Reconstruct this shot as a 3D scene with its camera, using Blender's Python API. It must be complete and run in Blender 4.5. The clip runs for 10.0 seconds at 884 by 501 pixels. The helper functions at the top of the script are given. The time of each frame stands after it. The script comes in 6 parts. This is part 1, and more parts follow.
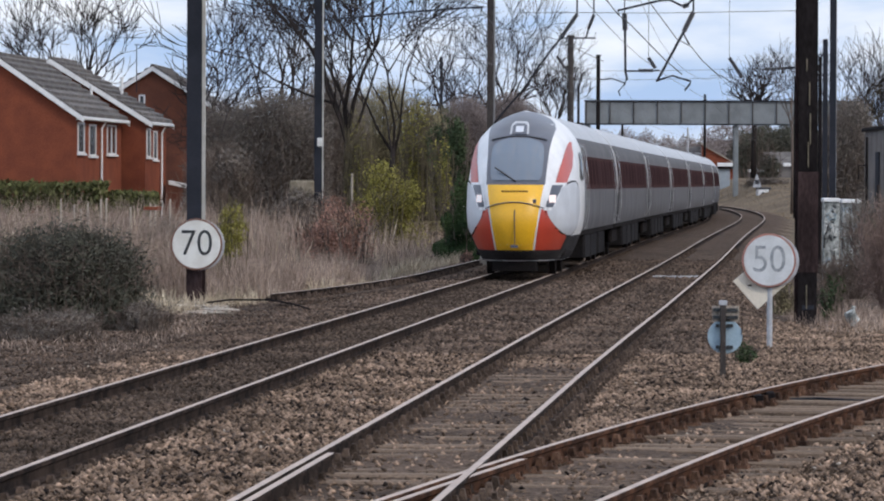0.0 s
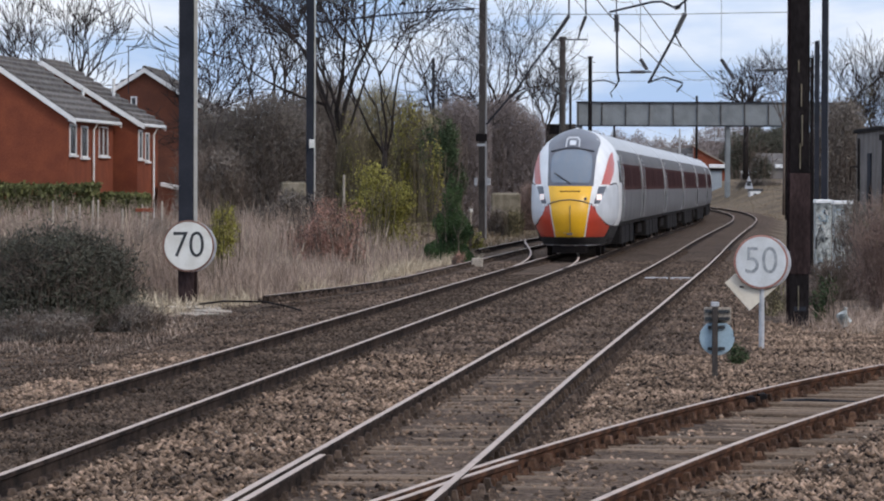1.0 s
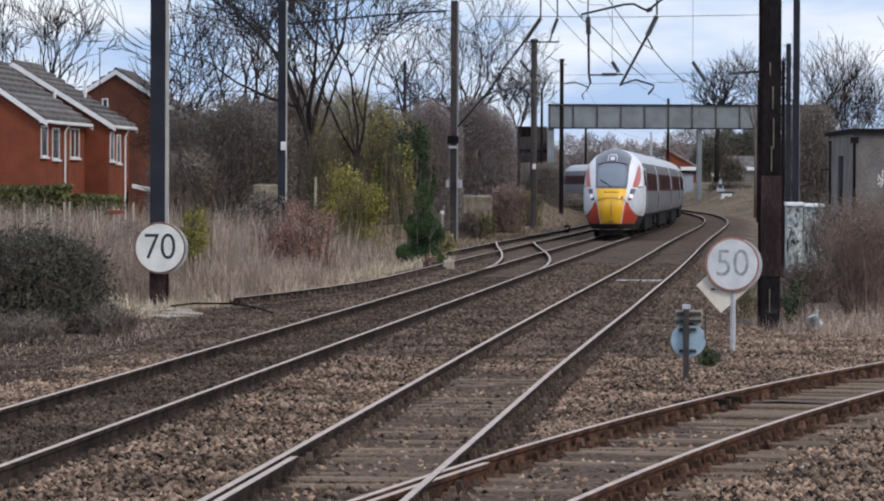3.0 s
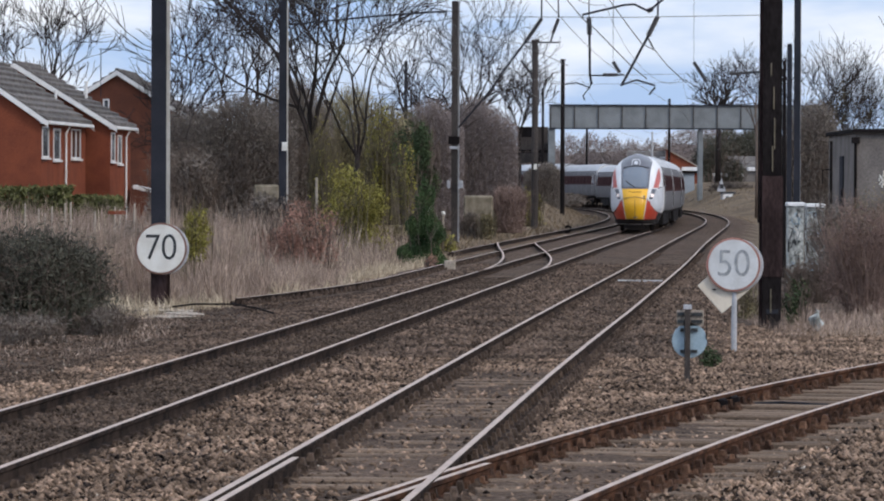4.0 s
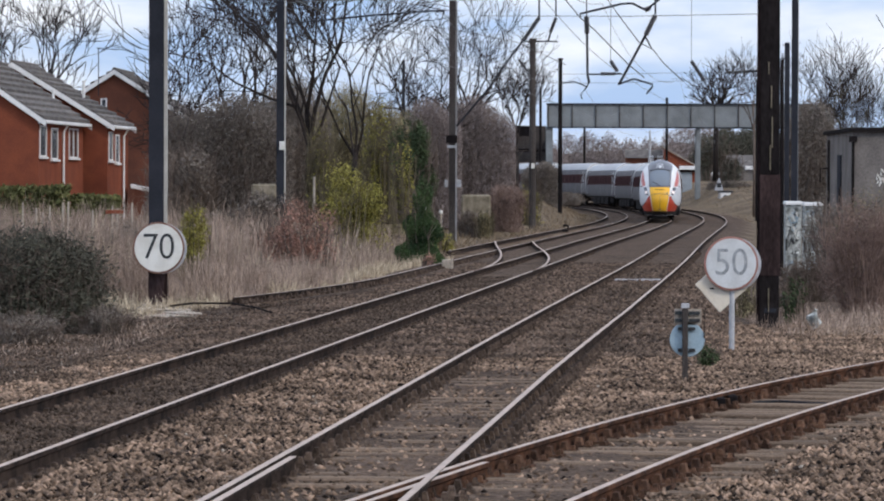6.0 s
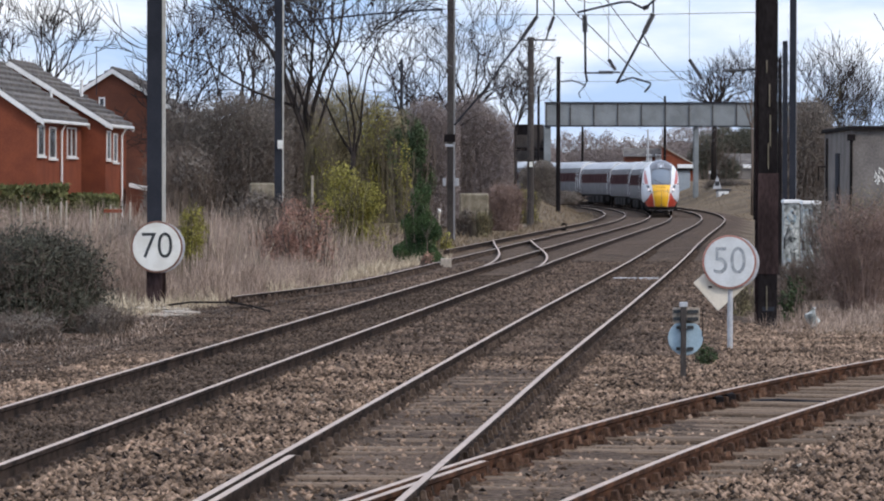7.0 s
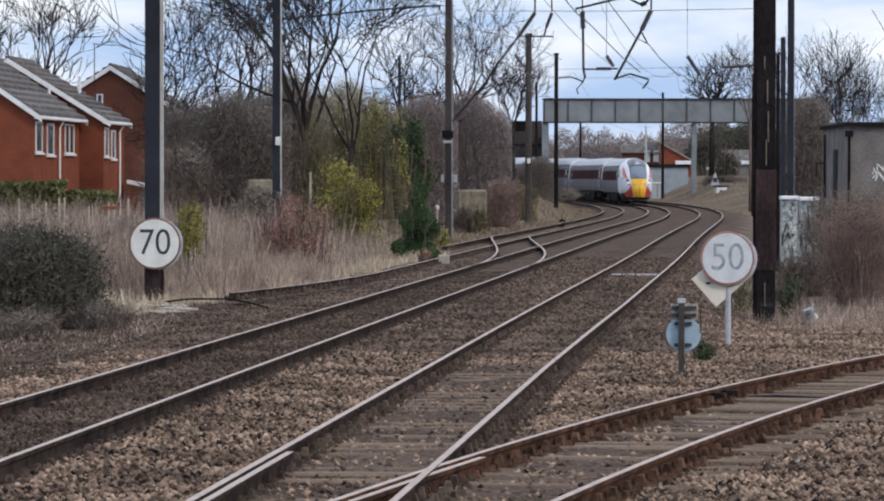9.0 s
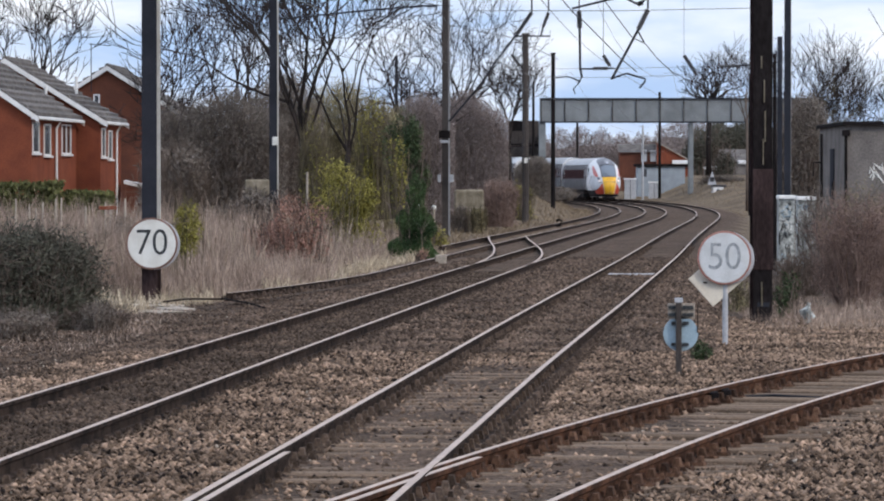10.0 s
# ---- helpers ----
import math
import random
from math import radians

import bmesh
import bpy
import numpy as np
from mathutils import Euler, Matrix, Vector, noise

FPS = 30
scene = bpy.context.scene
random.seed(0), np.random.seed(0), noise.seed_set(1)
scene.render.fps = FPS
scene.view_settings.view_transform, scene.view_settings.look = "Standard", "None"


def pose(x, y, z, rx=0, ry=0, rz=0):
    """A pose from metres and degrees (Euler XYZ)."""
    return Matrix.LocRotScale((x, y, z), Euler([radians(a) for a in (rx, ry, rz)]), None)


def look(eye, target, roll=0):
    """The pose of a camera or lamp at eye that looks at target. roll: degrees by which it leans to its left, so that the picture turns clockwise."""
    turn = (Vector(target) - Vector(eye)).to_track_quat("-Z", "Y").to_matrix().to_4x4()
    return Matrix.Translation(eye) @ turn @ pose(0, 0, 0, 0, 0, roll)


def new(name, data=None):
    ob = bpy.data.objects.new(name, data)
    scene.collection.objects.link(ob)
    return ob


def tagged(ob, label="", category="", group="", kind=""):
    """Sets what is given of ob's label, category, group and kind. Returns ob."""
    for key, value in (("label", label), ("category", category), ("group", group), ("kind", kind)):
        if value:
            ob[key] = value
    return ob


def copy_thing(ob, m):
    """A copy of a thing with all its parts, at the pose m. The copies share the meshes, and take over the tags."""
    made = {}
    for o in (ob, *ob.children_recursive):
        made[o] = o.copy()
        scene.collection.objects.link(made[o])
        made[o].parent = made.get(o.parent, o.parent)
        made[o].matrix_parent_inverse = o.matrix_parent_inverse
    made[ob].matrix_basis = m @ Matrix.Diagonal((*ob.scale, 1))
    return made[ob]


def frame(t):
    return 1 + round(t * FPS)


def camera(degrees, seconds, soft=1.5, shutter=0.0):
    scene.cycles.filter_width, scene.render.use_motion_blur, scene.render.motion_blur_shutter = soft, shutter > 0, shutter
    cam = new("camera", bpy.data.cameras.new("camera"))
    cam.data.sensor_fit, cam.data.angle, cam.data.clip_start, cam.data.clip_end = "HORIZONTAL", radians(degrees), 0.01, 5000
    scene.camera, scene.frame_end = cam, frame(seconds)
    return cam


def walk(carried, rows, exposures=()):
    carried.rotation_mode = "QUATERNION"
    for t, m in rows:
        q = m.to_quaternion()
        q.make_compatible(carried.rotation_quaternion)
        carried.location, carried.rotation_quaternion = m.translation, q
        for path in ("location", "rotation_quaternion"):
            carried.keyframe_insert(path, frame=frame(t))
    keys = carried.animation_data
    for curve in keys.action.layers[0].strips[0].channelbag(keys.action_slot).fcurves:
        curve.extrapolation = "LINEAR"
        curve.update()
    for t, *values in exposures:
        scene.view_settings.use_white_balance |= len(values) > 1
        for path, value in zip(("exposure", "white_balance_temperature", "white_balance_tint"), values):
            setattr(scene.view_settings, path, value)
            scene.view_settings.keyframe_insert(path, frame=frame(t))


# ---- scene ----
# The camera stands on a platform, 2.2 m above rail level, and pans a little with the train.
cam = camera(11.936, 10.0, 2.05)


def aim(turn, down, lean):
    """The camera's pose: degrees to the left, degrees below level, degrees of lean."""
    return pose(0, 0, 2.2, 90 - down, 0, turn) @ pose(0, 0, 0, 0, 0, lean)


walk(cam, [
    (0.0, aim(0.6027, 0.9113, 0.2)),
    (0.5, aim(0.5271, 0.8769, 0.218)),
    (1.0, aim(0.4943, 0.8899, 0.176)),
    (1.5, aim(0.4897, 0.8739, 0.218)),
    (2.0, aim(0.2636, 0.8357, 0.246)),
    (2.5, aim(0.1199, 0.8601, 0.27)),
    (4.0, aim(0.1230, 0.8517, 0.2)),
    (4.5, aim(0.1085, 0.8708, 0.219)),
    (5.0, aim(0.1031, 0.8647, 0.186)),
    (5.5, aim(0.1001, 0.8640, 0.182)),
    (7.0, aim(0.0672, 0.8815, 0.107)),
    (7.5, aim(0.0451, 0.9189, 0.112)),
    (8.0, aim(0.0382, 0.9357, 0.065)),
    (8.5, aim(0.0099, 0.9388, 0.066)),
    (9.0, aim(0.0405, 0.9296, 0.068)),
    (9.5, aim(0.0145, 0.9205, 0.014)),
    (10.0, aim(0.0000, 0.9319, 0)),
], exposures=[(0, 0.0), (5.5, 0.0), (7.0, 0.19), (7.5, 0.22), (8.0, 0.16), (9.0, 0.03), (10, 0.12)])

# ---- world and sun ----
SUN_UP, SUN_TURN = 33, 128
world = bpy.data.worlds.new("sky")
scene.world = world
world.use_nodes = True
wn, wl = world.node_tree.nodes, world.node_tree.links
wn.clear()
w_out, w_bg = wn.new("ShaderNodeOutputWorld"), wn.new("ShaderNodeBackground")
w_sky = wn.new("ShaderNodeTexSky")
w_sky.sky_type, w_sky.sun_disc = "NISHITA", False
w_sky.sun_elevation, w_sky.sun_rotation = radians(SUN_UP), radians(SUN_TURN)
w_tc, w_map = wn.new("ShaderNodeTexCoord"), wn.new("ShaderNodeMapping")
w_map.inputs["Scale"].default_value = (1, 1, 3.2)
w_noise = wn.new("ShaderNodeTexNoise")
w_noise.inputs["Scale"].default_value, w_noise.inputs["Detail"].default_value = 13, 6
w_noise.inputs["Roughness"].default_value = 0.5
w_ramp = wn.new("ShaderNodeValToRGB")
w_ramp.color_ramp.elements[0].position, w_ramp.color_ramp.elements[1].position = 0.42, 0.66
w_mix = wn.new("ShaderNodeMix")
w_mix.data_type = "RGBA"
w_mix.inputs["B"].default_value = (7.5, 7.75, 8.2, 1)
w_tint = wn.new("ShaderNodeMix")
w_tint.data_type, w_tint.blend_type = "RGBA", "MIX"
w_tint.inputs["Factor"].default_value = 0.88
w_tint.inputs["B"].default_value = (3.2, 4.6, 7.2, 1)
w_bg.inputs["Strength"].default_value = 0.13
wl.new(w_tc.outputs["Generated"], w_map.inputs["Vector"])
wl.new(w_map.outputs["Vector"], w_noise.inputs["Vector"])
wl.new(w_noise.outputs["Fac"], w_ramp.inputs["Fac"])
wl.new(w_ramp.outputs["Color"], w_mix.inputs["Factor"])
wl.new(w_sky.outputs["Color"], w_tint.inputs["A"])
wl.new(w_tint.outputs["Result"], w_mix.inputs["A"])
# a cloudy sky grows brighter towards the zenith
w_sep, w_up, w_gain, w_lift = wn.new("ShaderNodeSeparateXYZ"), wn.new("ShaderNodeMath"), wn.new("ShaderNodeVectorMath"), wn.new("ShaderNodeVectorMath")
w_up.operation, w_up.inputs[1].default_value = "MAXIMUM", 0.0
w_gain.operation, w_gain.inputs[1].default_value, w_gain.inputs[2].default_value = "MULTIPLY_ADD", (0.86, 0.7, 0.54), (1, 1, 1)
w_lift.operation = "MULTIPLY"
wl.new(w_tc.outputs["Generated"], w_sep.inputs["Vector"])
wl.new(w_sep.outputs["Z"], w_up.inputs[0])
wl.new(w_up.outputs[0], w_gain.inputs[0])
wl.new(w_mix.outputs["Result"], w_lift.inputs[0])
wl.new(w_gain.outputs["Vector"], w_lift.inputs[1])
wl.new(w_lift.outputs["Vector"], w_bg.inputs["Color"])
wl.new(w_bg.outputs["Background"], w_out.inputs["Surface"])

sun = new("sun", bpy.data.lights.new("sun", "SUN"))
sun.data.energy, sun.data.angle, sun.data.color = 1.5, radians(10), (1.0, 0.9, 0.78)
sun.matrix_basis = look((80, -62, 66), (0, 0, 0))


# ---- materials ----
def mat(name, base, rough=0.8, metal=0.0, other=None, scale=6.0, amount=0.35, fine=40.0, bump=0.2, dist=0.02, rnd=0.0, spec=0.5, stretch=(1, 1, 1), grit=0.35):
    """A surface with blotches at one scale and grain at another; rnd varies it from piece to piece."""
    m = bpy.data.materials.new(name)
    m.use_nodes = True
    n, l = m.node_tree.nodes, m.node_tree.links
    b = n["Principled BSDF"]
    b.inputs["Roughness"].default_value, b.inputs["Metallic"].default_value = rough, metal
    b.inputs["Specular IOR Level"].default_value = min(spec, 0.04) if rough >= 0.8 else spec
    tc, mp = n.new("ShaderNodeTexCoord"), n.new("ShaderNodeMapping")
    mp.inputs["Scale"].default_value = stretch
    l.new(tc.outputs["Object"], mp.inputs["Vector"])
    big, small = n.new("ShaderNodeTexNoise"), n.new("ShaderNodeTexNoise")
    big.inputs["Scale"].default_value, big.inputs["Detail"].default_value = scale, 4
    small.inputs["Scale"].default_value, small.inputs["Detail"].default_value = fine, 3
    for q in (big, small):
        l.new(mp.outputs["Vector"], q.inputs["Vector"])
    ramp = n.new("ShaderNodeValToRGB")
    ramp.color_ramp.elements[0].position, ramp.color_ramp.elements[1].position = 0.38, 0.64
    l.new(big.outputs["Fac"], ramp.inputs["Fac"])
    if other is None:
        other = tuple(c * (1 - amount) for c in base)
    ramp.color_ramp.elements[0].color, ramp.color_ramp.elements[1].color = (*other, 1), (*base, 1)
    hsv = n.new("ShaderNodeHueSaturation")
    l.new(ramp.outputs["Color"], hsv.inputs["Color"])
    mr = n.new("ShaderNodeMapRange")
    mr.inputs["From Min"].default_value, mr.inputs["From Max"].default_value = 0.3, 0.7
    mr.inputs["To Min"].default_value, mr.inputs["To Max"].default_value = 1 - grit, 1 + grit
    l.new(small.outputs["Fac"], mr.inputs["Value"])
    val = mr.outputs["Result"]
    if rnd:
        geo, oi = n.new("ShaderNodeNewGeometry"), n.new("ShaderNodeObjectInfo")
        add, sub = n.new("ShaderNodeMath"), n.new("ShaderNodeMapRange")
        add.operation = "ADD"
        l.new(geo.outputs["Random Per Island"], add.inputs[0])
        l.new(oi.outputs["Random"], add.inputs[1])
        frac = n.new("ShaderNodeMath")
        frac.operation = "FRACT"
        l.new(add.outputs[0], frac.inputs[0])
        sub.inputs["To Min"].default_value, sub.inputs["To Max"].default_value = 1 - rnd, 1 + rnd
        l.new(frac.outputs[0], sub.inputs["Value"])
        mul = n.new("ShaderNodeMath")
        mul.operation = "MULTIPLY"
        l.new(val, mul.inputs[0])
        l.new(sub.outputs["Result"], mul.inputs[1])
        val = mul.outputs[0]
    l.new(val, hsv.inputs["Value"])
    l.new(hsv.outputs["Color"], b.inputs["Base Color"])
    if bump:
        bp = n.new("ShaderNodeBump")
        bp.inputs["Strength"].default_value, bp.inputs["Distance"].default_value = bump, dist
        l.new(small.outputs["Fac"], bp.inputs["Height"])
        l.new(bp.outputs["Normal"], b.inputs["Normal"])
    return m


GROUND = mat("dirty ground", (0.108, 0.078, 0.06), 0.95, other=(0.06, 0.045, 0.036), scale=0.5, fine=9, bump=0.8, dist=0.1, grit=0.5)
BALLAST = mat("ballast", (0.118, 0.085, 0.066), 0.95, other=(0.072, 0.053, 0.042), scale=0.6, fine=14, bump=1.0, dist=0.08, grit=0.7)
STONE = mat("ballast stones", (0.265, 0.186, 0.136), 0.9, other=(0.11, 0.078, 0.058), scale=0.7, fine=30, rnd=0.75, bump=0.1)
STONE_DARK = mat("oily ballast stones", (0.1, 0.073, 0.057), 0.9, other=(0.052, 0.039, 0.031), scale=0.7, fine=30, rnd=0.6, bump=0.1)
STONE_MID = mat("dirty cess stones", (0.142, 0.102, 0.079), 0.9, other=(0.066, 0.049, 0.039), scale=0.7, fine=30, rnd=0.6, bump=0.1)
SLEEPER_C = mat("dirty concrete", (0.1, 0.078, 0.062), 0.9, other=(0.06, 0.048, 0.04), scale=2, fine=50, rnd=0.25)
SLEEPER_W = mat("weathered timber", (0.185, 0.137, 0.104), 0.9, other=(0.115, 0.085, 0.065), scale=3, fine=60, rnd=0.18, stretch=(0.4, 3, 3))
RAIL_TOP = mat("polished rail head", (0.45, 0.35, 0.295), 0.6, 0.1, scale=3, fine=60, amount=0.2, bump=0.03, grit=0.12, spec=0.3)
RAIL_SIDE = mat("brown rail side", (0.052, 0.037, 0.03), 0.95, other=(0.016, 0.012, 0.011), scale=3, fine=50)
RAIL_RUST = mat("rusty rail side", (0.1, 0.05, 0.031), 0.95, other=(0.034, 0.02, 0.015), scale=3, fine=50)
# Near-black colour that paints in the shade between ballast stones.
STONE_GAP_SHADE = mat("black ballast stones for shaded gaps", (0.03, 0.023, 0.02), 0.9, other=(0.018, 0.014, 0.013), scale=0.7, fine=30, rnd=0.5, bump=0.1)
CLIP = mat("dirty iron chair", (0.105, 0.076, 0.06), 0.9, other=(0.05, 0.037, 0.03), scale=8, rnd=0.35)
CLIP_RUST = mat("rusty iron chair", (0.12, 0.068, 0.045), 0.9, other=(0.045, 0.027, 0.02), scale=8, rnd=0.4)
STEEL = mat("grey painted steel", (0.037, 0.039, 0.049), 0.8, 0.0, other=(0.025, 0.027, 0.034), scale=1.2, fine=30, bump=0.05, grit=0.12)
GALV = mat("galvanised steel", (0.5, 0.51, 0.54), 0.5, 0.3, scale=4, fine=30, amount=0.2, bump=0.03, grit=0.12)
DARKSTEEL = mat("dark weathered mast steel", (0.02, 0.017, 0.0175), 0.95, 0.0, other=(0.011, 0.0095, 0.01), scale=1.4, fine=20, stretch=(1, 1, 0.4))
RUSTSTEEL = mat("rusting mast steel", (0.06, 0.04, 0.04), 0.95, 0.0, other=(0.026, 0.018, 0.018), scale=2.5, fine=25, stretch=(1, 1, 0.3))
POST = mat("weathered post", (0.08, 0.07, 0.066), 0.85, other=(0.05, 0.044, 0.042), scale=2, fine=30, stretch=(1, 1, 0.2))
WIRE = mat("copper wire", (0.1, 0.1, 0.105), 0.6, 0.3, bump=0)
INSUL = mat("dark insulator", (0.035, 0.035, 0.042), 0.4, scale=20, fine=90, bump=0)
SIGN_W = mat("white of sign faces and lit mast edges", (0.72, 0.72, 0.69), 0.5, other=(0.6, 0.59, 0.55), scale=3, fine=40, bump=0.02, grit=0.05)
SIGN_FADE = mat("faded sign face", (0.62, 0.64, 0.66), 0.5, other=(0.52, 0.54, 0.55), scale=4, fine=40, bump=0.02, grit=0.06)
SIGN_R = mat("faded red border", (0.36, 0.16, 0.13), 0.6, other=(0.28, 0.14, 0.11), scale=6, fine=40, bump=0.02)
SIGN_R2 = mat("brown red border", (0.22, 0.11, 0.08), 0.6, other=(0.14, 0.08, 0.06), scale=6, fine=40, bump=0.02)
INK = mat("black numeral", (0.03, 0.035, 0.04), 0.6, bump=0)
INK_FADE = mat("washed-out numeral", (0.2, 0.22, 0.24), 0.6, other=(0.36, 0.38, 0.4), scale=6, bump=0)
DISC = mat("pale blue disc back", (0.33, 0.44, 0.52), 0.5, other=(0.27, 0.37, 0.44), scale=6, fine=40, bump=0.02, grit=0.08)
CREAM = mat("cream board", (0.72, 0.66, 0.56), 0.6, other=(0.62, 0.56, 0.47), scale=4, fine=40, bump=0.02, grit=0.06)
BRICK = mat("red brick", (0.225, 0.07, 0.04), 0.9, other=(0.175, 0.056, 0.035), scale=1.2, fine=18, bump=0.15, grit=0.22)
BRICK_D = mat("brown brick", (0.15, 0.06, 0.04), 0.9, other=(0.115, 0.05, 0.036), scale=1.2, fine=18, bump=0.15, grit=0.2)
ROOF = mat("grey concrete roof tile", (0.165, 0.152, 0.145), 0.9, other=(0.1, 0.092, 0.09), scale=1.5, fine=20, rnd=0.15)
UPVC = mat("white plastic trim", (0.78, 0.78, 0.78), 0.45, scale=2, fine=30, amount=0.1, bump=0, grit=0.04)
GLASS = mat("dark window glass", (0.06, 0.065, 0.075), 0.08, scale=2, amount=0.3, bump=0, grit=0.05)
TREE_TWIG = mat("fine tree twigs", (0.04, 0.033, 0.033), 0.95, other=(0.026, 0.022, 0.022), scale=1, fine=30, rnd=0.3, bump=0)
BARK = mat("bare bark", (0.042, 0.034, 0.032), 0.95, other=(0.026, 0.022, 0.021), scale=3, fine=30, rnd=0.25)
BARK_OLIVE = mat("lichened bark", (0.14, 0.12, 0.08), 0.95, other=(0.08, 0.068, 0.048), scale=3, fine=30, rnd=0.3)
TWIG = mat("fine twigs", (0.15, 0.118, 0.1), 0.95, other=(0.1, 0.08, 0.069), scale=1, fine=30, rnd=0.35, bump=0)
TWIG_RED = mat("red-brown twigs", (0.25, 0.18, 0.155), 0.95, other=(0.17, 0.12, 0.105), scale=1, fine=30, rnd=0.3, bump=0)
LEAF_DARK = mat("dark evergreen leaves", (0.108, 0.108, 0.083), 0.95, other=(0.07, 0.068, 0.056), scale=0.9, fine=20, rnd=0.28, bump=0, grit=0.2)
LEAF_GREEN = mat("green leaves", (0.085, 0.115, 0.055), 0.85, other=(0.038, 0.056, 0.032), scale=0.9, fine=20, rnd=0.4, bump=0)
LEAF_YELLOW = mat("yellow-green leaves", (0.3, 0.275, 0.08), 0.8, other=(0.2, 0.182, 0.05), scale=1.2, fine=20, rnd=0.45, bump=0)
LEAF_OLIVE = mat("olive leaves", (0.3, 0.262, 0.155), 0.9, other=(0.19, 0.165, 0.1), scale=0.8, fine=20, rnd=0.35, bump=0)
LEAF_BROWN = mat("dry brown thicket", (0.21, 0.182, 0.16), 0.95, other=(0.15, 0.128, 0.113), scale=0.5, fine=20, rnd=0.3, bump=0, grit=0.2)
LEAF_MAUVE = mat("mauve-brown leafless haze", (0.245, 0.205, 0.195), 0.95, other=(0.2, 0.168, 0.16), scale=0.3, fine=20, rnd=0.2, bump=0, grit=0.15)
LEAF_RUST = mat("rusty bramble leaves", (0.38, 0.205, 0.16), 0.9, other=(0.29, 0.175, 0.14), scale=0.8, fine=20, rnd=0.35, bump=0)
LEAF_FIR = mat("fir-green sprays", (0.075, 0.115, 0.048), 0.85, other=(0.03, 0.052, 0.026), scale=1.6, fine=20, rnd=0.4, bump=0)
LEAF_HEDGE = mat("hedge leaves", (0.135, 0.138, 0.058), 0.85, other=(0.085, 0.09, 0.04), scale=1.2, fine=20, rnd=0.3, bump=0)
REED = mat("dead reed stems", (0.39, 0.305, 0.25), 0.9, other=(0.23, 0.172, 0.142), scale=0.5, fine=20, rnd=0.45, bump=0)
REED_DULL = mat("dull winter grass blades", (0.24, 0.185, 0.13), 0.95, other=(0.16, 0.125, 0.09), scale=0.3, fine=20, rnd=0.35, bump=0)
REED_PALE = mat("pale dead grass", (0.52, 0.44, 0.33), 0.9, other=(0.34, 0.275, 0.195), scale=0.5, fine=20, rnd=0.4, bump=0)
CONCRETE = mat("weathered concrete", (0.42, 0.37, 0.31), 0.9, other=(0.3, 0.26, 0.22), scale=2.5, fine=30)
CABINET = mat("mottled painted cabinet steel", (0.5, 0.52, 0.5), 0.6, other=(0.12, 0.13, 0.125), scale=7, fine=30, bump=0.03)
MOSSY = mat("mossy old concrete", (0.27, 0.235, 0.185), 0.95, other=(0.15, 0.13, 0.095), scale=2.5, fine=30)
BRIDGE = mat("grey bridge paint", (0.225, 0.243, 0.255), 0.8, other=(0.17, 0.183, 0.192), scale=0.6, fine=10, bump=0.05, grit=0.14)
HUT = mat("blue-grey hut cladding", (0.3, 0.34, 0.38), 0.7, scale=1, fine=10, amount=0.2, bump=0.05, grit=0.08)
GREYBRICK = mat("grey-brown brick", (0.2, 0.182, 0.172), 0.9, other=(0.14, 0.128, 0.122), scale=1, fine=14, grit=0.2)

TR_WHITE = mat("white train paint", (0.78, 0.78, 0.79), 0.35, scale=1.5, amount=0.14, fine=20, bump=0, grit=0.06)
# Coach-side grey; its colour is darkened for the shade on the sides.
TR_GREY_SHADE = mat("silver-grey train paint darkened for shade", (0.135, 0.133, 0.141), 0.6, other=(0.1, 0.098, 0.103), scale=1.2, fine=20, bump=0, grit=0.06, spec=0.04)
TR_PALE = mat("pale grey train paint", (0.5, 0.51, 0.53), 0.5, scale=1.2, amount=0.15, fine=20, bump=0, grit=0.06)
TR_ROOF = mat("grey train roof", (0.45, 0.46, 0.485), 0.45, other=(0.33, 0.34, 0.36), scale=1.2, fine=20, bump=0, grit=0.1)
TR_RED = mat("red train paint", (0.5, 0.06, 0.03), 0.35, other=(0.42, 0.05, 0.03), scale=1.5, fine=20, bump=0, grit=0.06)
TR_MAROON = mat("dark red window band", (0.075, 0.041, 0.041), 0.7, other=(0.056, 0.035, 0.036), scale=0.5, fine=20, bump=0, grit=0.08, spec=0.0)
TR_WIN = mat("tinted coach window", (0.058, 0.034, 0.036), 0.7, scale=0.6, fine=20, bump=0, grit=0.05, spec=0.0)
TR_YELLOW = mat("yellow train paint", (0.82, 0.45, 0.02), 0.35, other=(0.74, 0.4, 0.025), scale=1.2, fine=20, bump=0, grit=0.05)
TR_DARK = mat("dark windscreen surround", (0.082, 0.087, 0.112), 0.35, scale=1, amount=0.15, fine=20, bump=0, grit=0.05)
TR_SKIRT = mat("dark grey skirt", (0.05, 0.047, 0.048), 0.85, scale=1, amount=0.3, fine=20, bump=0)
TR_UNDER = mat("dirty underframe", (0.022, 0.019, 0.019), 0.95, scale=1, amount=0.4, fine=20)
TR_BOX = mat("grey equipment case", (0.024, 0.022, 0.023), 0.9, scale=1, amount=0.4, fine=20)
TR_GLASS = mat("windscreen glass", (0.15, 0.18, 0.225), 0.1, scale=1, amount=0.1, bump=0, grit=0.02)


def glow(name, colour, strength):
    m = bpy.data.materials.new(name)
    m.use_nodes = True
    b = m.node_tree.nodes["Principled BSDF"]
    b.inputs["Base Color"].default_value = b.inputs["Emission Color"].default_value = (*colour, 1)
    b.inputs["Emission Strength"].default_value = strength
    return m


LAMP_ON = glow("lit tail lamp", (1.0, 0.86, 0.82), 0.2)
